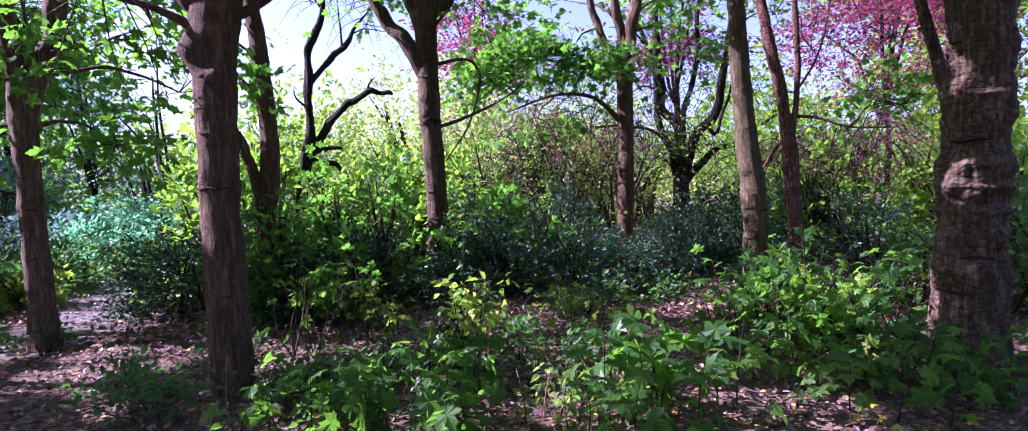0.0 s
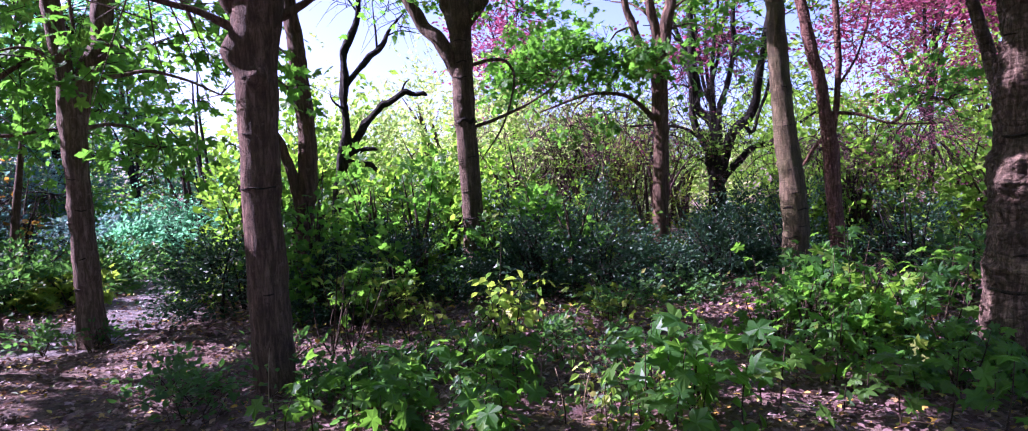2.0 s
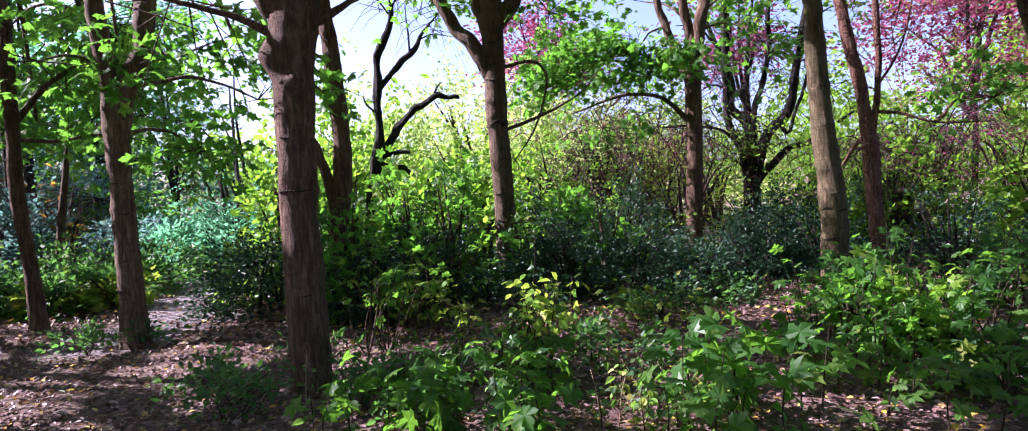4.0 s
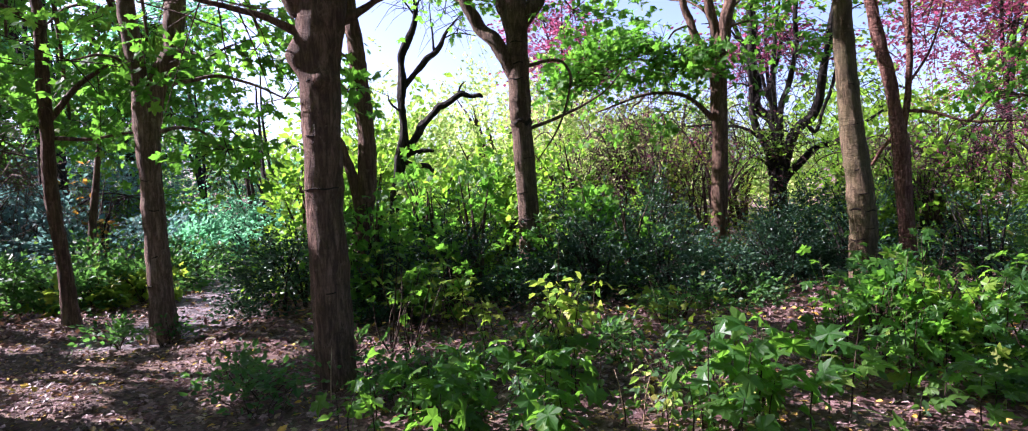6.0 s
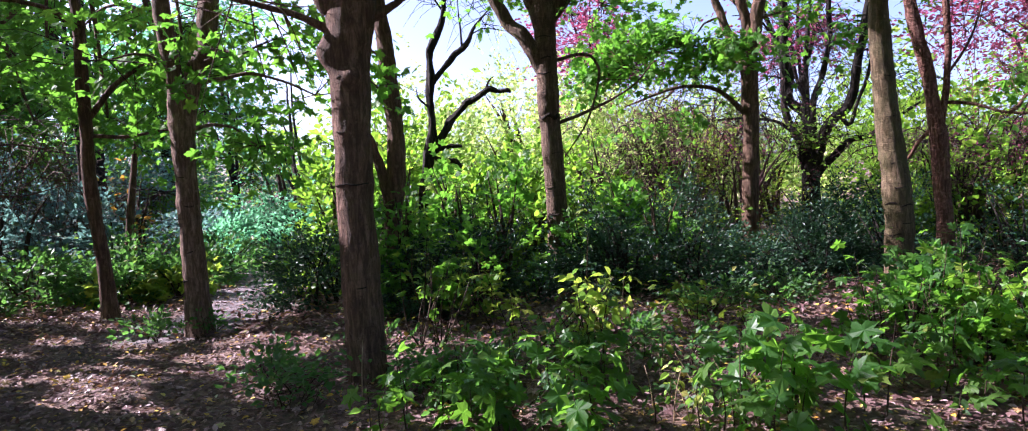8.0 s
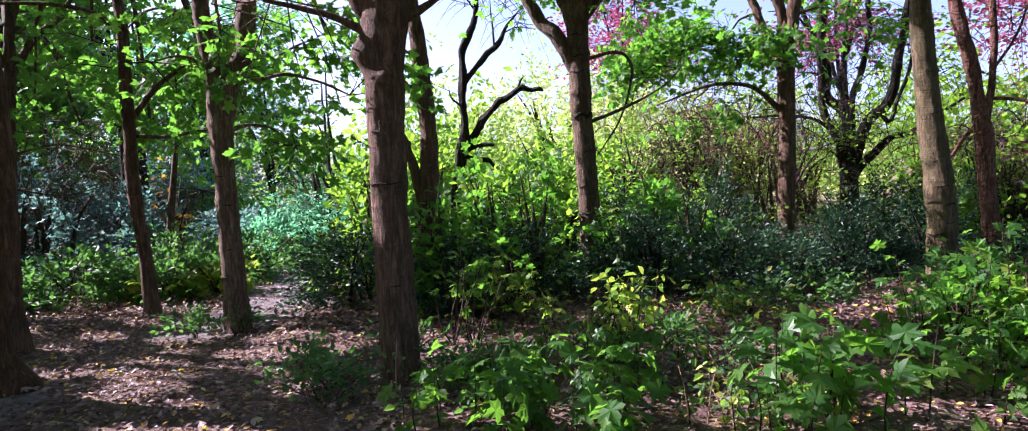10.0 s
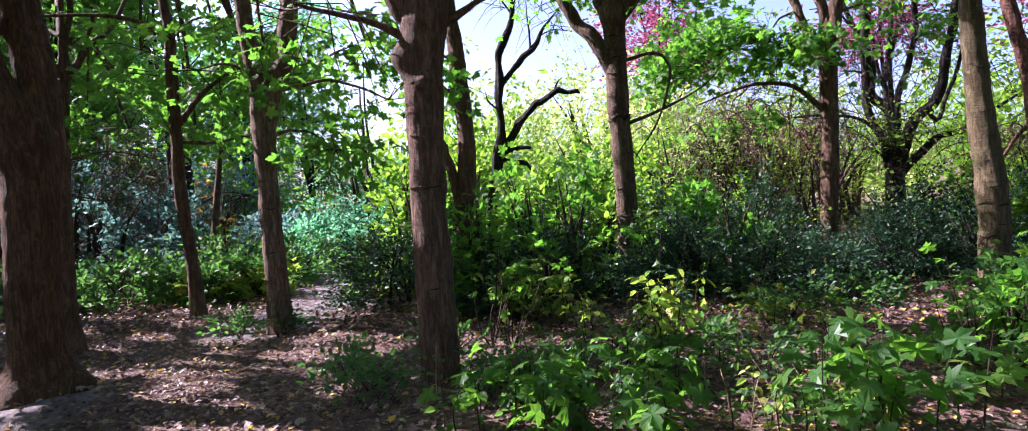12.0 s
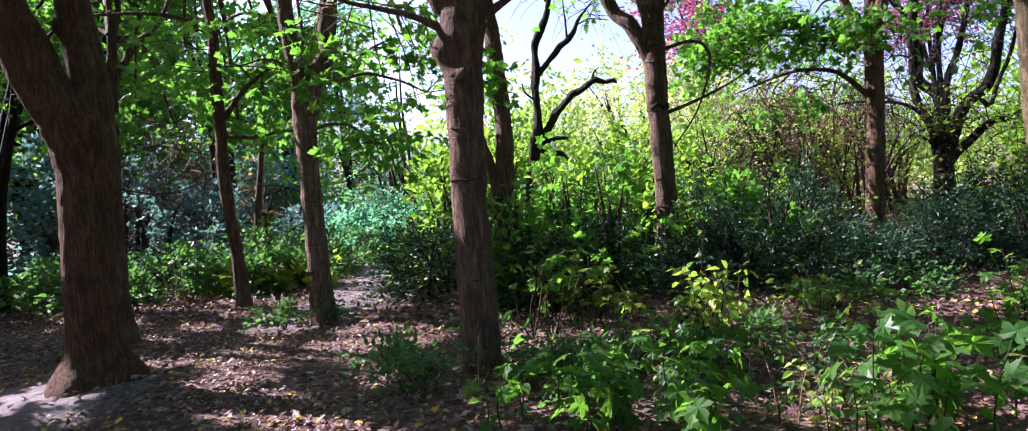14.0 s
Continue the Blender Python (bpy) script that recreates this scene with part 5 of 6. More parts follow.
for i, (x, y) in enumerate([(-6.3, 8.75), (-6.8, 8.45)]):
    shrub("low_shrub", "low yellow-green shrub catching the sun", x, y, 0.4, 0.5, 80, LEAF_YELLOW, 0.11, PALMATE, 5, 95 + i, "low shrub bed")
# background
TALL = [("tall yellow-green shrub, full sun put into its pale leaves", LEAF_GLOW), ("tall green shrub at the wood's edge", LEAF_BRIGHT), ("shrub in the bright glade, haze put into its blue-green leaves", LEAF_HAZY), ("thicket with haze and shade put into its dusky blue-green leaves", LEAF_DUSK)]
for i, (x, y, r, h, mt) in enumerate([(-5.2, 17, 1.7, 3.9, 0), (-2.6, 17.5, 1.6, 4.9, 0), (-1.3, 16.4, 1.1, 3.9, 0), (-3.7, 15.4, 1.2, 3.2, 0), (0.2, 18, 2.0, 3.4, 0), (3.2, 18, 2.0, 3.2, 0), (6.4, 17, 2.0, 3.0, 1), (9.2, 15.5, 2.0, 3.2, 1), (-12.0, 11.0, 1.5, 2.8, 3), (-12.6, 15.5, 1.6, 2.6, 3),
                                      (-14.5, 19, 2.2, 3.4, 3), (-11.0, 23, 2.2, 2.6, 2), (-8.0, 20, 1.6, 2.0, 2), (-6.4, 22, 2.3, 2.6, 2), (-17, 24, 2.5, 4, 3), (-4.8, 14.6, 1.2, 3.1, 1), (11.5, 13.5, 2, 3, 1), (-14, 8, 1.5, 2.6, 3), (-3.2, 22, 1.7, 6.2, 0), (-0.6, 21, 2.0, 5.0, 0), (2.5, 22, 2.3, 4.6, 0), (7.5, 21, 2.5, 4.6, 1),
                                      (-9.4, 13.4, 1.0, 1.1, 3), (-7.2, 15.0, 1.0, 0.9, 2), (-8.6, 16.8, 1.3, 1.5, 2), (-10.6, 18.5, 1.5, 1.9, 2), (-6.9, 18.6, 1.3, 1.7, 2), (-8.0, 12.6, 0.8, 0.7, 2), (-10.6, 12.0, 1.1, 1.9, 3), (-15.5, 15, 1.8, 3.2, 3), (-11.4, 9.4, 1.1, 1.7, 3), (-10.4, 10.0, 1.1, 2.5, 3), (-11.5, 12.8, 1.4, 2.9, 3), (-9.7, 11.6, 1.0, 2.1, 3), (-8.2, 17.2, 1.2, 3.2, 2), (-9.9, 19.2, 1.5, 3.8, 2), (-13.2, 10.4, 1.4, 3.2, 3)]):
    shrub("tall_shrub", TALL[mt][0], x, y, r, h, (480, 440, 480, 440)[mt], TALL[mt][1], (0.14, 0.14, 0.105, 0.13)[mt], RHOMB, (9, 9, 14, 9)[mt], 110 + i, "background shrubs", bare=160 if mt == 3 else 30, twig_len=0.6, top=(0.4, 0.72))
shrub("orange_shrub", "small shrub turning orange in autumn", -9.3, 11.9, 0.7, 1.9, 110, LEAF_ORANGE, 0.12, OVATE, 5, 190, "background shrubs", bare=60)


def arching_bush(x, y, r, h, canes, seed, leaf):
    """A tangle of thin canes that rise, bend over and trail, with fine side twigs and small leaves."""
    rng = np.random.default_rng(seed)
    ob = thing("arching_bush", (x, y, float(lift(np.array(x), np.array(y)))), "tangled arching bush of thin dark twigs with small leaves", "bush", "twiggy thickets")
    starts, dirs = [], []
    for k in range(canes):
        a, q = rng.uniform(0, 6.3), rng.uniform(0.5, 1.1)
        u = np.array((math.cos(a), math.sin(a), 0))
        root = np.array((rng.normal(0, 0.18), rng.normal(0, 0.18), -0.05))
        top = h * rng.uniform(0.65, 1.0)
        nodes = [(*root, 0.014), (*(root + u * r * 0.18 * q + (0, 0, top * 0.6)), 0.012), (*(root + u * r * 0.5 * q + (0, 0, top)), 0.010),
                 (*(root + u * r * 0.85 * q + (0, 0, top * rng.uniform(0.85, 0.97))), 0.007), (*(root + u * r * 1.15 * q + (0, 0, top * rng.uniform(0.5, 0.8))), 0.004)]
        v, f = tube(np.array(nodes), 5, 6, 0.05, seed=seed + k, crook=2.5)
        part("cane", raw_mesh("cane", v, f, True), BARK_DARK if k % 3 else BARK_TWIG, ob)
        spine = glide(np.array(nodes), 8)[10:, :3]
        pick = rng.integers(0, len(spine), 26)
        starts.append(spine[pick])
        dirs.append(rng.normal(0, 0.7, (26, 3)) + u * 0.4 + (0, 0, 0.15))
    p, d = np.concatenate(starts), np.concatenate(dirs)
    v, f = joined([twigs(p, d, 0.42, 0.0045, rng, 0.25), twigs(p + unit(d) * 0.2, d + rng.normal(0, 0.6, d.shape), 0.28, 0.003, rng, 0.2)])
    tagged(part("brushwood", raw_mesh("brushwood", v, f), BARK_PINKTWIG, ob), kind="stuff")
    off = np.array(ob.location)
    v, f = leaves(p[::2] + off, d[::2], 0.4, 6, 0.06, RHOMB, rng, flat=0.5, droop=0.3)
    tagged(part("foliage", raw_mesh("foliage", v - off, f), leaf, ob), kind="stuff")


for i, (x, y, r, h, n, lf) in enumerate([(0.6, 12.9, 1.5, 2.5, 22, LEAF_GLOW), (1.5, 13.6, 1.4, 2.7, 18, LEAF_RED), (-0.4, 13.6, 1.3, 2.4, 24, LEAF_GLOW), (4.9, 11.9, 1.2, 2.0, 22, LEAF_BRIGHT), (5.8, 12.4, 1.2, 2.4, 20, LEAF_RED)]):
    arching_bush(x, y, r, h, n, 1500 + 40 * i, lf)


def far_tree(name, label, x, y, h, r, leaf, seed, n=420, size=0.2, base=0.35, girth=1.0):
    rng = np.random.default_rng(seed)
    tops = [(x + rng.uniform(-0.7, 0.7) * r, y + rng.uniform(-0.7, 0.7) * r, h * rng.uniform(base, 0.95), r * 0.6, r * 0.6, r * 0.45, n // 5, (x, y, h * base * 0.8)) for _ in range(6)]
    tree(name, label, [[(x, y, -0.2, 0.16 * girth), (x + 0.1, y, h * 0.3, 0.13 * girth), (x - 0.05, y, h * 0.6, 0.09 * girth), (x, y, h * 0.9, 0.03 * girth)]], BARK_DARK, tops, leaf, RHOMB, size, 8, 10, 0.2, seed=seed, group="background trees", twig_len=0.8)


for i, (x, y, h, r) in enumerate([(-0.9, 19, 6.8, 1.6), (8.6, 16.2, 7.0, 1.7), (9.5, 14.8, 6.5, 1.4), (4.4, 19, 7.4, 1.5)]):
    far_tree("copper_tree", "copper-red leaved plum tree in the sun", x, y, h, r, LEAF_RED, 300 + i, (430, 430, 430, 230)[i], 0.10, (0.42, 0.42, 0.42, 0.55)[i], 0.45)
# those with y under 6 stand out of view, added to cast shade
for i, (x, y, h, r, lf) in enumerate([(-12.5, 5.6, 9, 3.0, LEAF_MAPLE), (-12.4, 3.9, 7.5, 2.0, LEAF_MAPLE), (-20, 18, 7.5, 3.0, LEAF_MAPLE), (-13.0, 9.0, 8, 2.2, LEAF_MAPLE), (-15.5, 11.6, 8, 2.3, LEAF_MAPLE), (-9.0, 0.6, 8, 2.6, LEAF_MAPLE), (-23, 12.5, 9, 3.0, LEAF_HAZY), (-21, 10, 9, 3.4, LEAF_MAPLE), (-14.5, 8.0, 8.5, 2.8, LEAF_MAPLE), (-17.5, 9.5, 9, 3.0, LEAF_MAPLE), (-11.5, 2.5, 8, 2.6, LEAF_MAPLE), (11, 10, 7, 2.4, LEAF_MAPLE), (13, 16, 9, 3, LEAF_BRIGHT), (-17, 24, 10, 4, LEAF_HAZY), (15, 24, 9, 4, LEAF_BRIGHT), (-12.2, 14.4, 7, 2.0, LEAF_MAPLE), (-17.5, 15.5, 8, 2.4, LEAF_MAPLE), (-20, 15.5, 9, 3.0, LEAF_MAPLE), (-18.5, 12.4, 9, 3.0, LEAF_MAPLE), (-23, 19.5, 9.5, 3.2, LEAF_MAPLE)]):
    far_tree("background_tree", "leafy tree of the wood, those out of view added for shade", x, y, h, r, lf, 330 + i, 760, 0.2, 0.2)
# unseen trees added behind the camera to cut sky light from there
for i, (x, y, h, r) in enumerate([(-6.5, -7, 8, 2.8), (0.5, -9, 8.5, 3.0), (7, -7, 8, 2.8), (3.5, -13, 9, 3.2), (-5, -13, 9, 3.2), (13, -6, 9, 3.2)]):
    far_tree("background_tree", "unseen leafy tree behind the camera, added to block sky light", x, y, h, r, LEAF_MAPLE, 380 + i, 760, 0.2, 0.4)
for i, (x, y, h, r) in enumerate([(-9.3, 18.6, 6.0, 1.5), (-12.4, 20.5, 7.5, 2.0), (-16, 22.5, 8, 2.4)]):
    far_tree("background_tree", "tree in the bright glade, haze put into its blue-green leaves", x, y, h, r, LEAF_HAZY, 370 + i, 620, 0.12, 0.2, 0.35)

for i, (x, y, h, r) in enumerate([(-12.6, 11.2, 7.5, 1.7), (-11.8, 13.4, 7.5, 1.6)]):
    far_tree("background_tree", "tall tree with a high leafy crown", x, y, h, r, LEAF_MAPLE, 395 + i, 700, 0.16, 0.5, 0.6)


def far_wood():
    """Woods all round, too far to tell apart."""
    rng = np.random.default_rng(5)
    a = rng.uniform(0, 2 * np.pi, 1500)
    rad = rng.uniform(34, 60, 1500)
    c = np.stack([np.cos(a) * rad, np.sin(a) * rad + 5, rng.uniform(0.2, 1, 1500) ** 1.3 * (5.0 + 1.5 * np.sin(a * 7) + np.sin(a * 17))], -1)
    p = np.repeat(c, 9, 0) + rng.normal(0, 1.0, (1500 * 9, 3)) * (1, 1, 0.7)
    p[:, 2] = np.maximum(p[:, 2], 0.1)
    v, f = leaves(p, rng.normal(0, 1, p.shape), 1.0, 3, 0.6, RHOMB, rng, gaps=False)
    ob = part("far_wood", raw_mesh("far_wood", v, f), LEAF_BRIGHT, None)
    tagged(ob, "distant belt of green woodland", "woodland", kind="stuff")


far_wood()


# ---------------------------------------------------------------- saplings and ground plants
def leaf_piece(name, shape, fold, stalk, seed):
    """A blade on its stalk; the stalk starts at the origin and the blade bends down from its end."""
    rng = np.random.default_rng(seed)
    v, f = shape
    v = v.copy()
    v[:, 2] += fold * np.abs(v[:, 0]) - 0.14 * v[:, 1] ** 2 + rng.normal(0, 0.03, len(v))
    v[:, :2] *= 1 + rng.normal(0, 0.06, (len(v), 2))
    c, s = math.cos(0.55), math.sin(0.55)
    y, z = v[:, 1].copy(), v[:, 2].copy()
    v[:, 1], v[:, 2] = y * c + z * s + stalk, z * c - y * s
    k = len(v)
    st = np.array([(-0.014, 0, 0), (0.014, 0, 0), (0.011, stalk, 0.0), (-0.011, stalk, 0.0), (0, 0, -0.02), (0, stalk, -0.015)])
    quads = np.array([(0, 1, 2, 3), (1, 4, 5, 2), (4, 0, 3, 5)]) + k
    return raw_mesh(name, np.vstack([v, st]), [f, quads])


def leaf_set(shape, material, stalk, seed):
    out = []
    for k, fold in enumerate((0.15, -0.12, 0.30, 0.05)):
        me = leaf_piece("leaf", shape, fold, stalk * (0.55 + 0.35 * k), seed + k)
        me.materials.append(material)
        out.append(me)
    return out


SET_MAPLE, SET_OVATE, SET_YELLOW = leaf_set(PALMATE, PIECE_MAPLE, 0.75, 1), leaf_set(OVATE, PIECE_OVATE, 0.5, 5), leaf_set(OVATE, PIECE_YELLOW, 0.6, 9)
BROAD_GREEN = leaf_set(BROAD, PIECE_OVATE, 0.6, 31)
LONG_LIME = leaf_set(PALMATE, PIECE_LIME, 1.7, 41)
LONG_MAPLE, LONG_YELLOW = leaf_set(PALMATE, PIECE_MAPLE, 1.7, 21), leaf_set(BROAD, PIECE_YELLOW, 0.9, 25)


def sapling(name, label, x, y, h, n, size, meshes, seed, lean=(0, 0), group="saplings", start=0.25, forks=1, spread=0.1, tumble=0.22):
    """A young plant: bent stem or stems, with each leaf on its own stalk."""
    rng = np.random.default_rng(seed)
    z0 = float(lift(np.array(x), np.array(y)))
    ob = thing(name, (x, y, z0), label, "sapling", group)
    for s in range(forks):
        wide = 0.08 * h + (spread * h if forks > 1 else 0)
        tip = np.array((lean[0] + rng.normal(0, wide), lean[1] + rng.normal(0, wide), h * (1 if s == 0 else rng.uniform(0.5, 0.92))))
        bend = tip * 0.5 + rng.normal(0, 0.05 * h, 3)
        nodes = np.array([(0, 0, -0.03, 0.004 + 0.004 * h), (*bend, 0.003 + 0.003 * h), (*tip, 0.002)])
        spine = glide(nodes, 10)
        v, f = tube(nodes, 6, 5, 0.02, seed=seed)
        part("stem", raw_mesh("stem", v, f, True), BARK_TWIG, ob)
        m = max(2, n // forks)
        for k in range(m):
            q = start + (1 - start) * (k + 0.6) / m
            ang = k * 2.4 + rng.uniform(-0.5, 0.5) + seed
            lf = part("leaf", meshes[int(rng.integers(0, 4))], None, ob)
            sz = size * rng.uniform(0.6, 1.15) * (1.0 if q < 0.85 else 0.8)
            lf.location, lf.scale = spine[int(q * (len(spine) - 1)), :3], (sz, sz, sz)
            lf.rotation_euler = (rng.normal(0.35, 0.25 + tumble), rng.normal(0, 0.3 + tumble), ang)
    return ob


def thin_out(rng, count, xr, yr, apart, keep_off=0.0):
    """Scattered places at least so far apart, clear of the path."""
    got = []
    for _ in range(count * 30):
        p = (rng.uniform(*xr), rng.uniform(*yr))
        if len(got) < count and all(math.hypot(p[0] - a, p[1] - b) > apart for a, b in got) and float(off_path(np.array(p[0]), np.array(p[1]))) > keep_off:
            got.append(p)
    return got


_rng = np.random.default_rng(77)
for i, (x, y) in enumerate(thin_out(_rng, 14, (-1.6, -0.1), (3.6, 4.7), 0.2)):
    sapling("maple_sapling", "maple seedling with broad lobed leaves", x, y, _rng.uniform(0.25, 0.45), int(_rng.integers(9, 14)), _rng.uniform(0.11, 0.16), SET_MAPLE, 700 + i, group="maple seedlings")
for i, (x, y) in enumerate(thin_out(_rng, 7, (0.5, 1.3), (3.5, 4.4), 0.2)):
    sapling("maple_sapling", "maple seedling with large bright lobed leaves", x, y, _rng.uniform(0.3, 0.6), int(_rng.integers(9, 14)), _rng.uniform(0.11, 0.16), SET_MAPLE, 720 + i, group="maple seedlings")
for i, (x, y) in enumerate(thin_out(_rng, 12, (1.6, 3.2), (3.7, 4.7), 0.22)):
    sapling("maple_sapling", "shaded maple seedling with drooping lobed leaves", x, y, _rng.uniform(0.25, 0.5), int(_rng.integers(10, 16)), _rng.uniform(0.10, 0.14), SET_MAPLE, 740 + i, group="maple seedlings")
for i, (x, y) in enumerate(thin_out(_rng, 60, (-1.7, 2.8), (3.7, 6.6), 0.18)):
    if 0.7 < x < 1.7 and y > 4.7:
        continue
    sapling("broadleaf_sapling", "small seedling with oval green leaves", x, y, _rng.uniform(0.14, 0.42), int(_rng.integers(9, 18)), _rng.uniform(0.06, 0.095), SET_OVATE, 760 + i, group="oval-leaved seedlings")
for i, (x, y) in enumerate(thin_out(_rng, 14, (0.1, 0.85), (3.9, 4.8), 0.15)):
    sapling("broadleaf_sapling", "sunlit seedling with pale oval leaves", x, y, _rng.uniform(0.2, 0.4), 14, 0.075, SET_YELLOW if i % 4 == 0 else SET_OVATE, 840 + i, group="oval-leaved seedlings")
for i, (x, y, h) in enumerate([(-1.35, 6.3, 0.7), (-1.3, 6.7, 0.6), (-1.7, 6.5, 0.55), (-0.6, 6.2, 0.5), (-1.1, 5.9, 0.45), (0.2, 6.4, 0.4), (0.9, 6.3, 0.35), (-1.5, 6.9, 0.6), (-2.0, 6.6, 0.9), (-1.95, 7.0, 0.8), (0.5, 6.9, 0.45), (-0.2, 6.9, 0.5)]):
    sapling("maple_sapling", "slender maple sapling with yellow-green leaves", x, y, h, 18, 0.10, LONG_LIME, 860 + i, group="maple saplings", forks=2, spread=0.2)
for x, y, h, seed in ((-1.95, 5.9, 1.0, 911), (-1.72, 5.75, 0.8, 912)):
    sapling("maple_sapling", "bare-stemmed young maple with few leaves at its tips", x, y, h, 18, 0.11, LONG_MAPLE, seed, group="maple saplings", start=0.72, forks=6, spread=0.16)
# the sunlit sapling
sapling("sunlit_sapling", "bushy sapling with glowing yellow-green oval leaves", -0.42, 5.3, 0.74, 80, 0.105, LONG_YELLOW, 901, (0.06, -0.05), start=0.45, forks=5, spread=0.13, tumble=0.55)
sapling("broadleaf_sapling", "tall slender shoot with a few oval green leaves", -0.40, 5.42, 1.02, 26, 0.085, BROAD_GREEN, 904, (0.14, -0.05), start=0.5, forks=2, spread=0.06, tumble=0.4)
sapling("broadleaf_sapling", "bushy green sapling under a taller sunlit one", -0.34, 5.2, 0.56, 90, 0.085, BROAD_GREEN, 905, (0.03, 0.0), start=0.15, forks=7, spread=0.34)
sapling("broadleaf_sapling", "bushy green sapling under a taller sunlit one", -0.62, 5.35, 0.62, 60, 0.09, BROAD_GREEN, 906, (-0.1, 0.0), start=0.25, forks=5, spread=0.28)
sapling("maple_sapling", "maple seedling with large sunlit lobed leaves", 0.72, 3.95, 0.58, 15, 0.18, SET_MAPLE, 902, (0.05, 0.0), tumble=0.35)
sapling("maple_sapling", "maple seedling with large sunlit lobed leaves", 1.0, 3.85, 0.46, 13, 0.17, SET_MAPLE, 903, (0.05, 0.0), tumble=0.35)
sapling("maple_sapling", "maple seedling with large sunlit lobed leaves", 0.86, 4.25, 0.62, 14, 0.17, SET_MAPLE, 907, (-0.05, 0.0), tumble=0.35)
sapling("maple_sapling", "maple seedling with large shaded lobed leaves", -0.45, 3.85, 0.36, 12, 0.17, SET_MAPLE, 908, (0.0, -0.05), tumble=0.35)
sapling("maple_sapling", "maple seedling with large shaded lobed leaves", -0.95, 3.95, 0.40, 12, 0.16, SET_MAPLE, 909, (0.04, -0.05), tumble=0.35)
# leafy saplings by the old trunk
for i, (x, y, h, n) in enumerate([(1.75, 5.5, 0.8, 36), (2.1, 5.3, 0.85, 44), (2.4, 5.7, 0.95, 44), (2.6, 5.1, 0.75, 40), (2.0, 4.9, 0.6, 30), (2.9, 4.5, 0.5, 20), (2.5, 4.4, 0.45, 20), (2.1, 6.1, 0.9, 36), (3.2, 5.9, 0.9, 36), (2.8, 6.2, 0.95, 36), (1.75, 5.1, 0.65, 26), (2.95, 5.4, 0.8, 34)]):
    sapling("maple_sapling", "leafy maple sapling beside the old trunk", x, y, h, n, 0.11, SET_MAPLE if i % 2 else LONG_MAPLE, 930 + i, group="saplings by the old trunk", forks=4, spread=0.2, start=0.35)
for i, (x, y, r, h, n, lf) in enumerate([(1.95, 5.4, 0.35, 0.65, 36, LEAF_MAPLE), (2.4, 5.4, 0.4, 0.7, 44, LEAF_BRIGHT), (2.75, 5.6, 0.4, 0.65, 40, LEAF_BED), (2.2, 5.9, 0.4, 0.75, 40, LEAF_BED), (2.7, 4.75, 0.3, 0.4, 30, LEAF_BED)]):
    shrub("leafy_undergrowth", "dense leafy young growth beside the old trunk", x, y, r, h, n, lf, 0.09, PALMATE, 5, 660 + i, "saplings by the old trunk", category="shrub", stems=6, twig_len=0.22)
for i, (x, y, h) in enumerate([(-2.45, 4.55, 0.3), (-2.7, 4.8, 0.28), (-2.35, 4.25, 0.25), (-2.9, 5.0, 0.3), (-1.75, 4.6, 0.35), (-1.55, 4.9, 0.3), (-2.2, 5.4, 0.4), (-4.35, 6.35, 0.25), (-4.8, 6.25, 0.25), (-5.0, 6.45, 0.3)]):
    shrub("ground_ivy", "low dark tuft of small leaves at a tree foot", x, y, 0.30, h * 0.6, 24, LEAF_BED, 0.065, OVATE, 5, 600 + i, "low plants at tree feet", twig_len=0.2, category="plant", stems=5)

for i, (x, y) in enumerate(thin_out(_rng, 6, (-1.6, 0.5), (4.2, 6.2), 0.5)):
    shrub("ground_ivy", "trailing low plant with small green leaves", x, y, _rng.uniform(0.2, 0.34), _rng.uniform(0.12, 0.24), 46, LEAF_BED, 0.06, OVATE, 6, 640 + i, "trailing ground plants", twig_len=0.16, category="plant", stems=4)


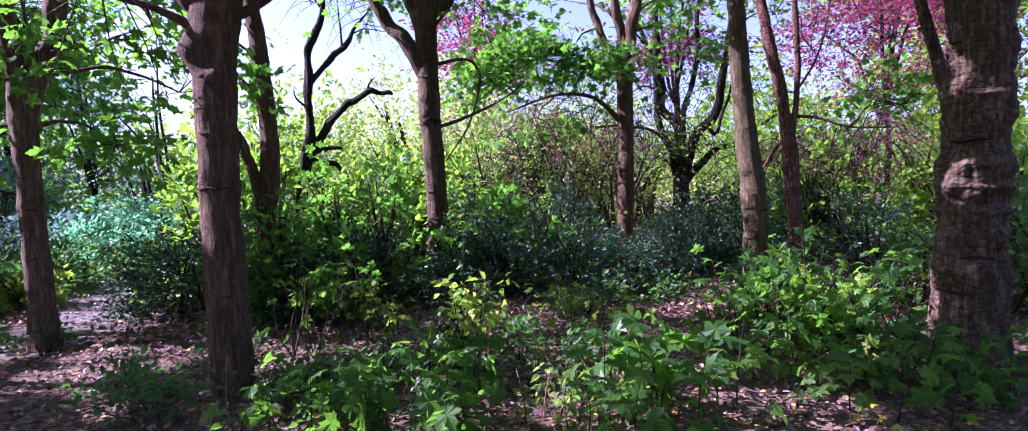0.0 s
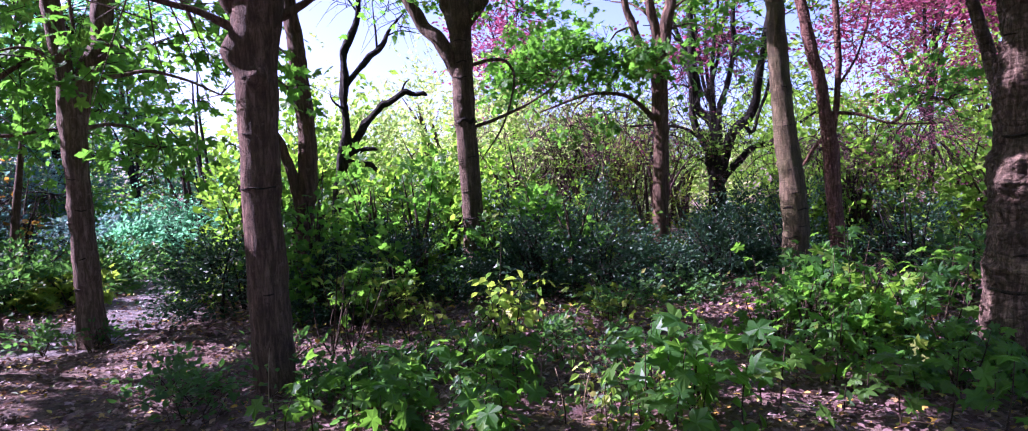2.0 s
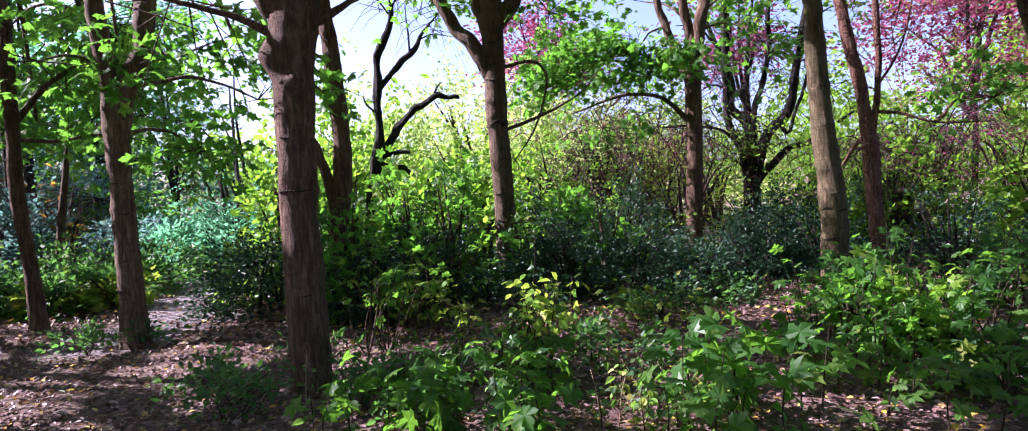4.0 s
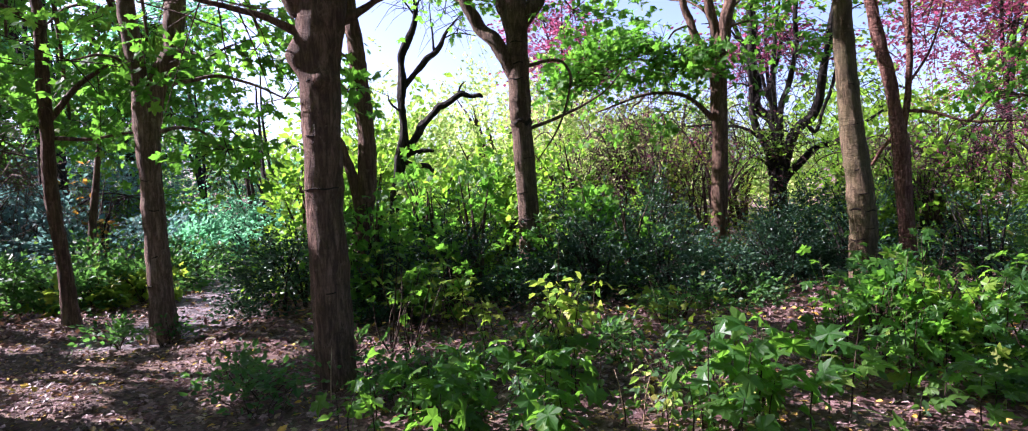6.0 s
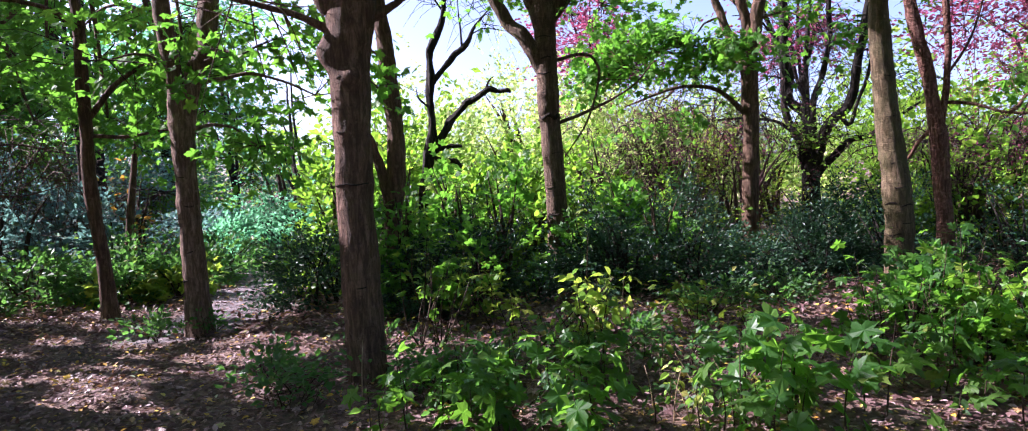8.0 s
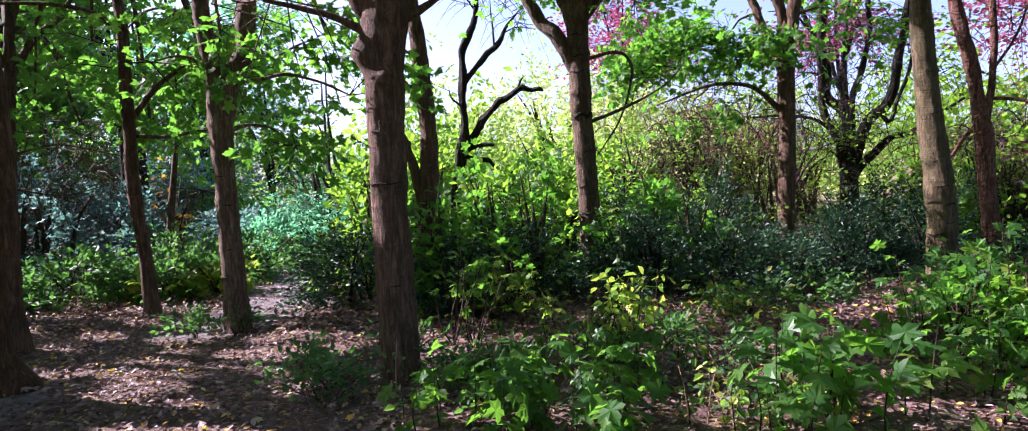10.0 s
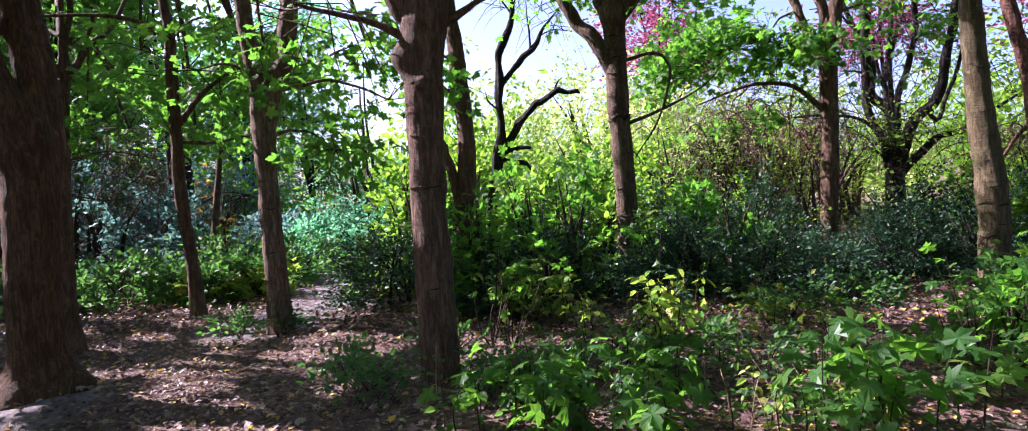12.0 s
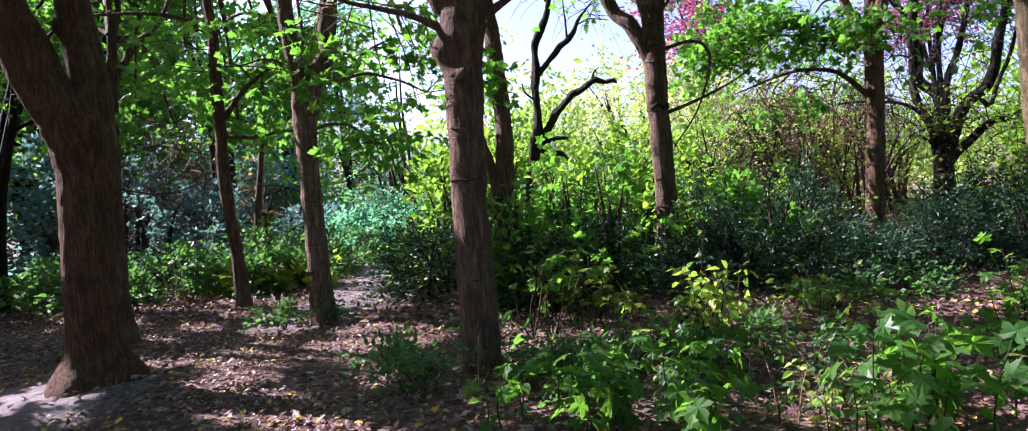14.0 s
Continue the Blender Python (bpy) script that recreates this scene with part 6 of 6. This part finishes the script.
def stick(name, label, nodes, material, category, group="dry sticks and stalks"):
    b = np.array((*nodes[0][:2], 0.0))
    ob = thing(name, b, label, category, group)
    q = np.array(nodes, float)
    q[:, :3] -= b
    v, f = tube(q, 7, 6, 0.10, seed=len(label))
    part("stem", raw_mesh("stem", v, f, True), material, ob)
    return ob


CANE = bark("bramble_cane_bark", (0.12, 0.08, 0.05), (0.26, 0.19, 0.12), ring=0.1)
STRAW = bark("dry_straw_stalk", (0.30, 0.20, 0.12), (0.55, 0.40, 0.27), ring=0.1)
stick("leaning_stick", "dead brown stick leaning among saplings", [(-0.85, 5.3, 0.0, 0.012), (-0.55, 5.35, 0.33, 0.010), (-0.22, 5.42, 0.66, 0.006)], BARK_TWIG, "stick")
stick("leaning_stick", "dead brown stick leaning among saplings", [(-0.95, 5.1, 0.0, 0.009), (-0.7, 5.2, 0.26, 0.007), (-0.5, 5.3, 0.46, 0.004)], BARK_TWIG, "stick")
for x, y, h, lx, ly in [(0.12, 4.1, 0.32, 0.06, 0.02), (0.22, 4.0, 0.26, -0.09, 0.05), (0.36, 4.15, 0.36, 0.16, 0.0), (0.44, 4.05, 0.3, 0.12, -0.04), (0.02, 4.25, 0.28, -0.05, 0.06), (0.58, 4.2, 0.3, 0.2, 0.05), (0.3, 4.35, 0.34, -0.14, 0.0), (-1.93, 4.45, 0.42, 0.03, 0.0), (0.8, 4.35, 0.3, 0.1, 0.1), (0.5, 4.4, 0.27, -0.1, 0.1)]:
    stick("dry_stalk", "pale dry stalk standing in the undergrowth", [(x, y, -0.02, 0.004), (x + lx * 0.4, y + ly * 0.4, h * 0.55, 0.0035), (x + lx, y + ly, h, 0.002)], STRAW, "stalk")
for x, y, h, lx in [(3.1, 7.2, 0.9, 0.4), (3.5, 7.4, 0.8, -0.35), (2.6, 7.1, 0.7, 0.3), (3.9, 7.0, 0.9, 0.3)]:
    stick("bramble_cane", "arching brown bramble cane", [(x, y, -0.02, 0.005), (x + lx * 0.25, y, h * 0.7, 0.0045), (x + lx * 0.7, y + 0.05, h, 0.0035), (x + lx * 1.4, y + 0.1, h * 0.9, 0.002)], CANE, "bramble")
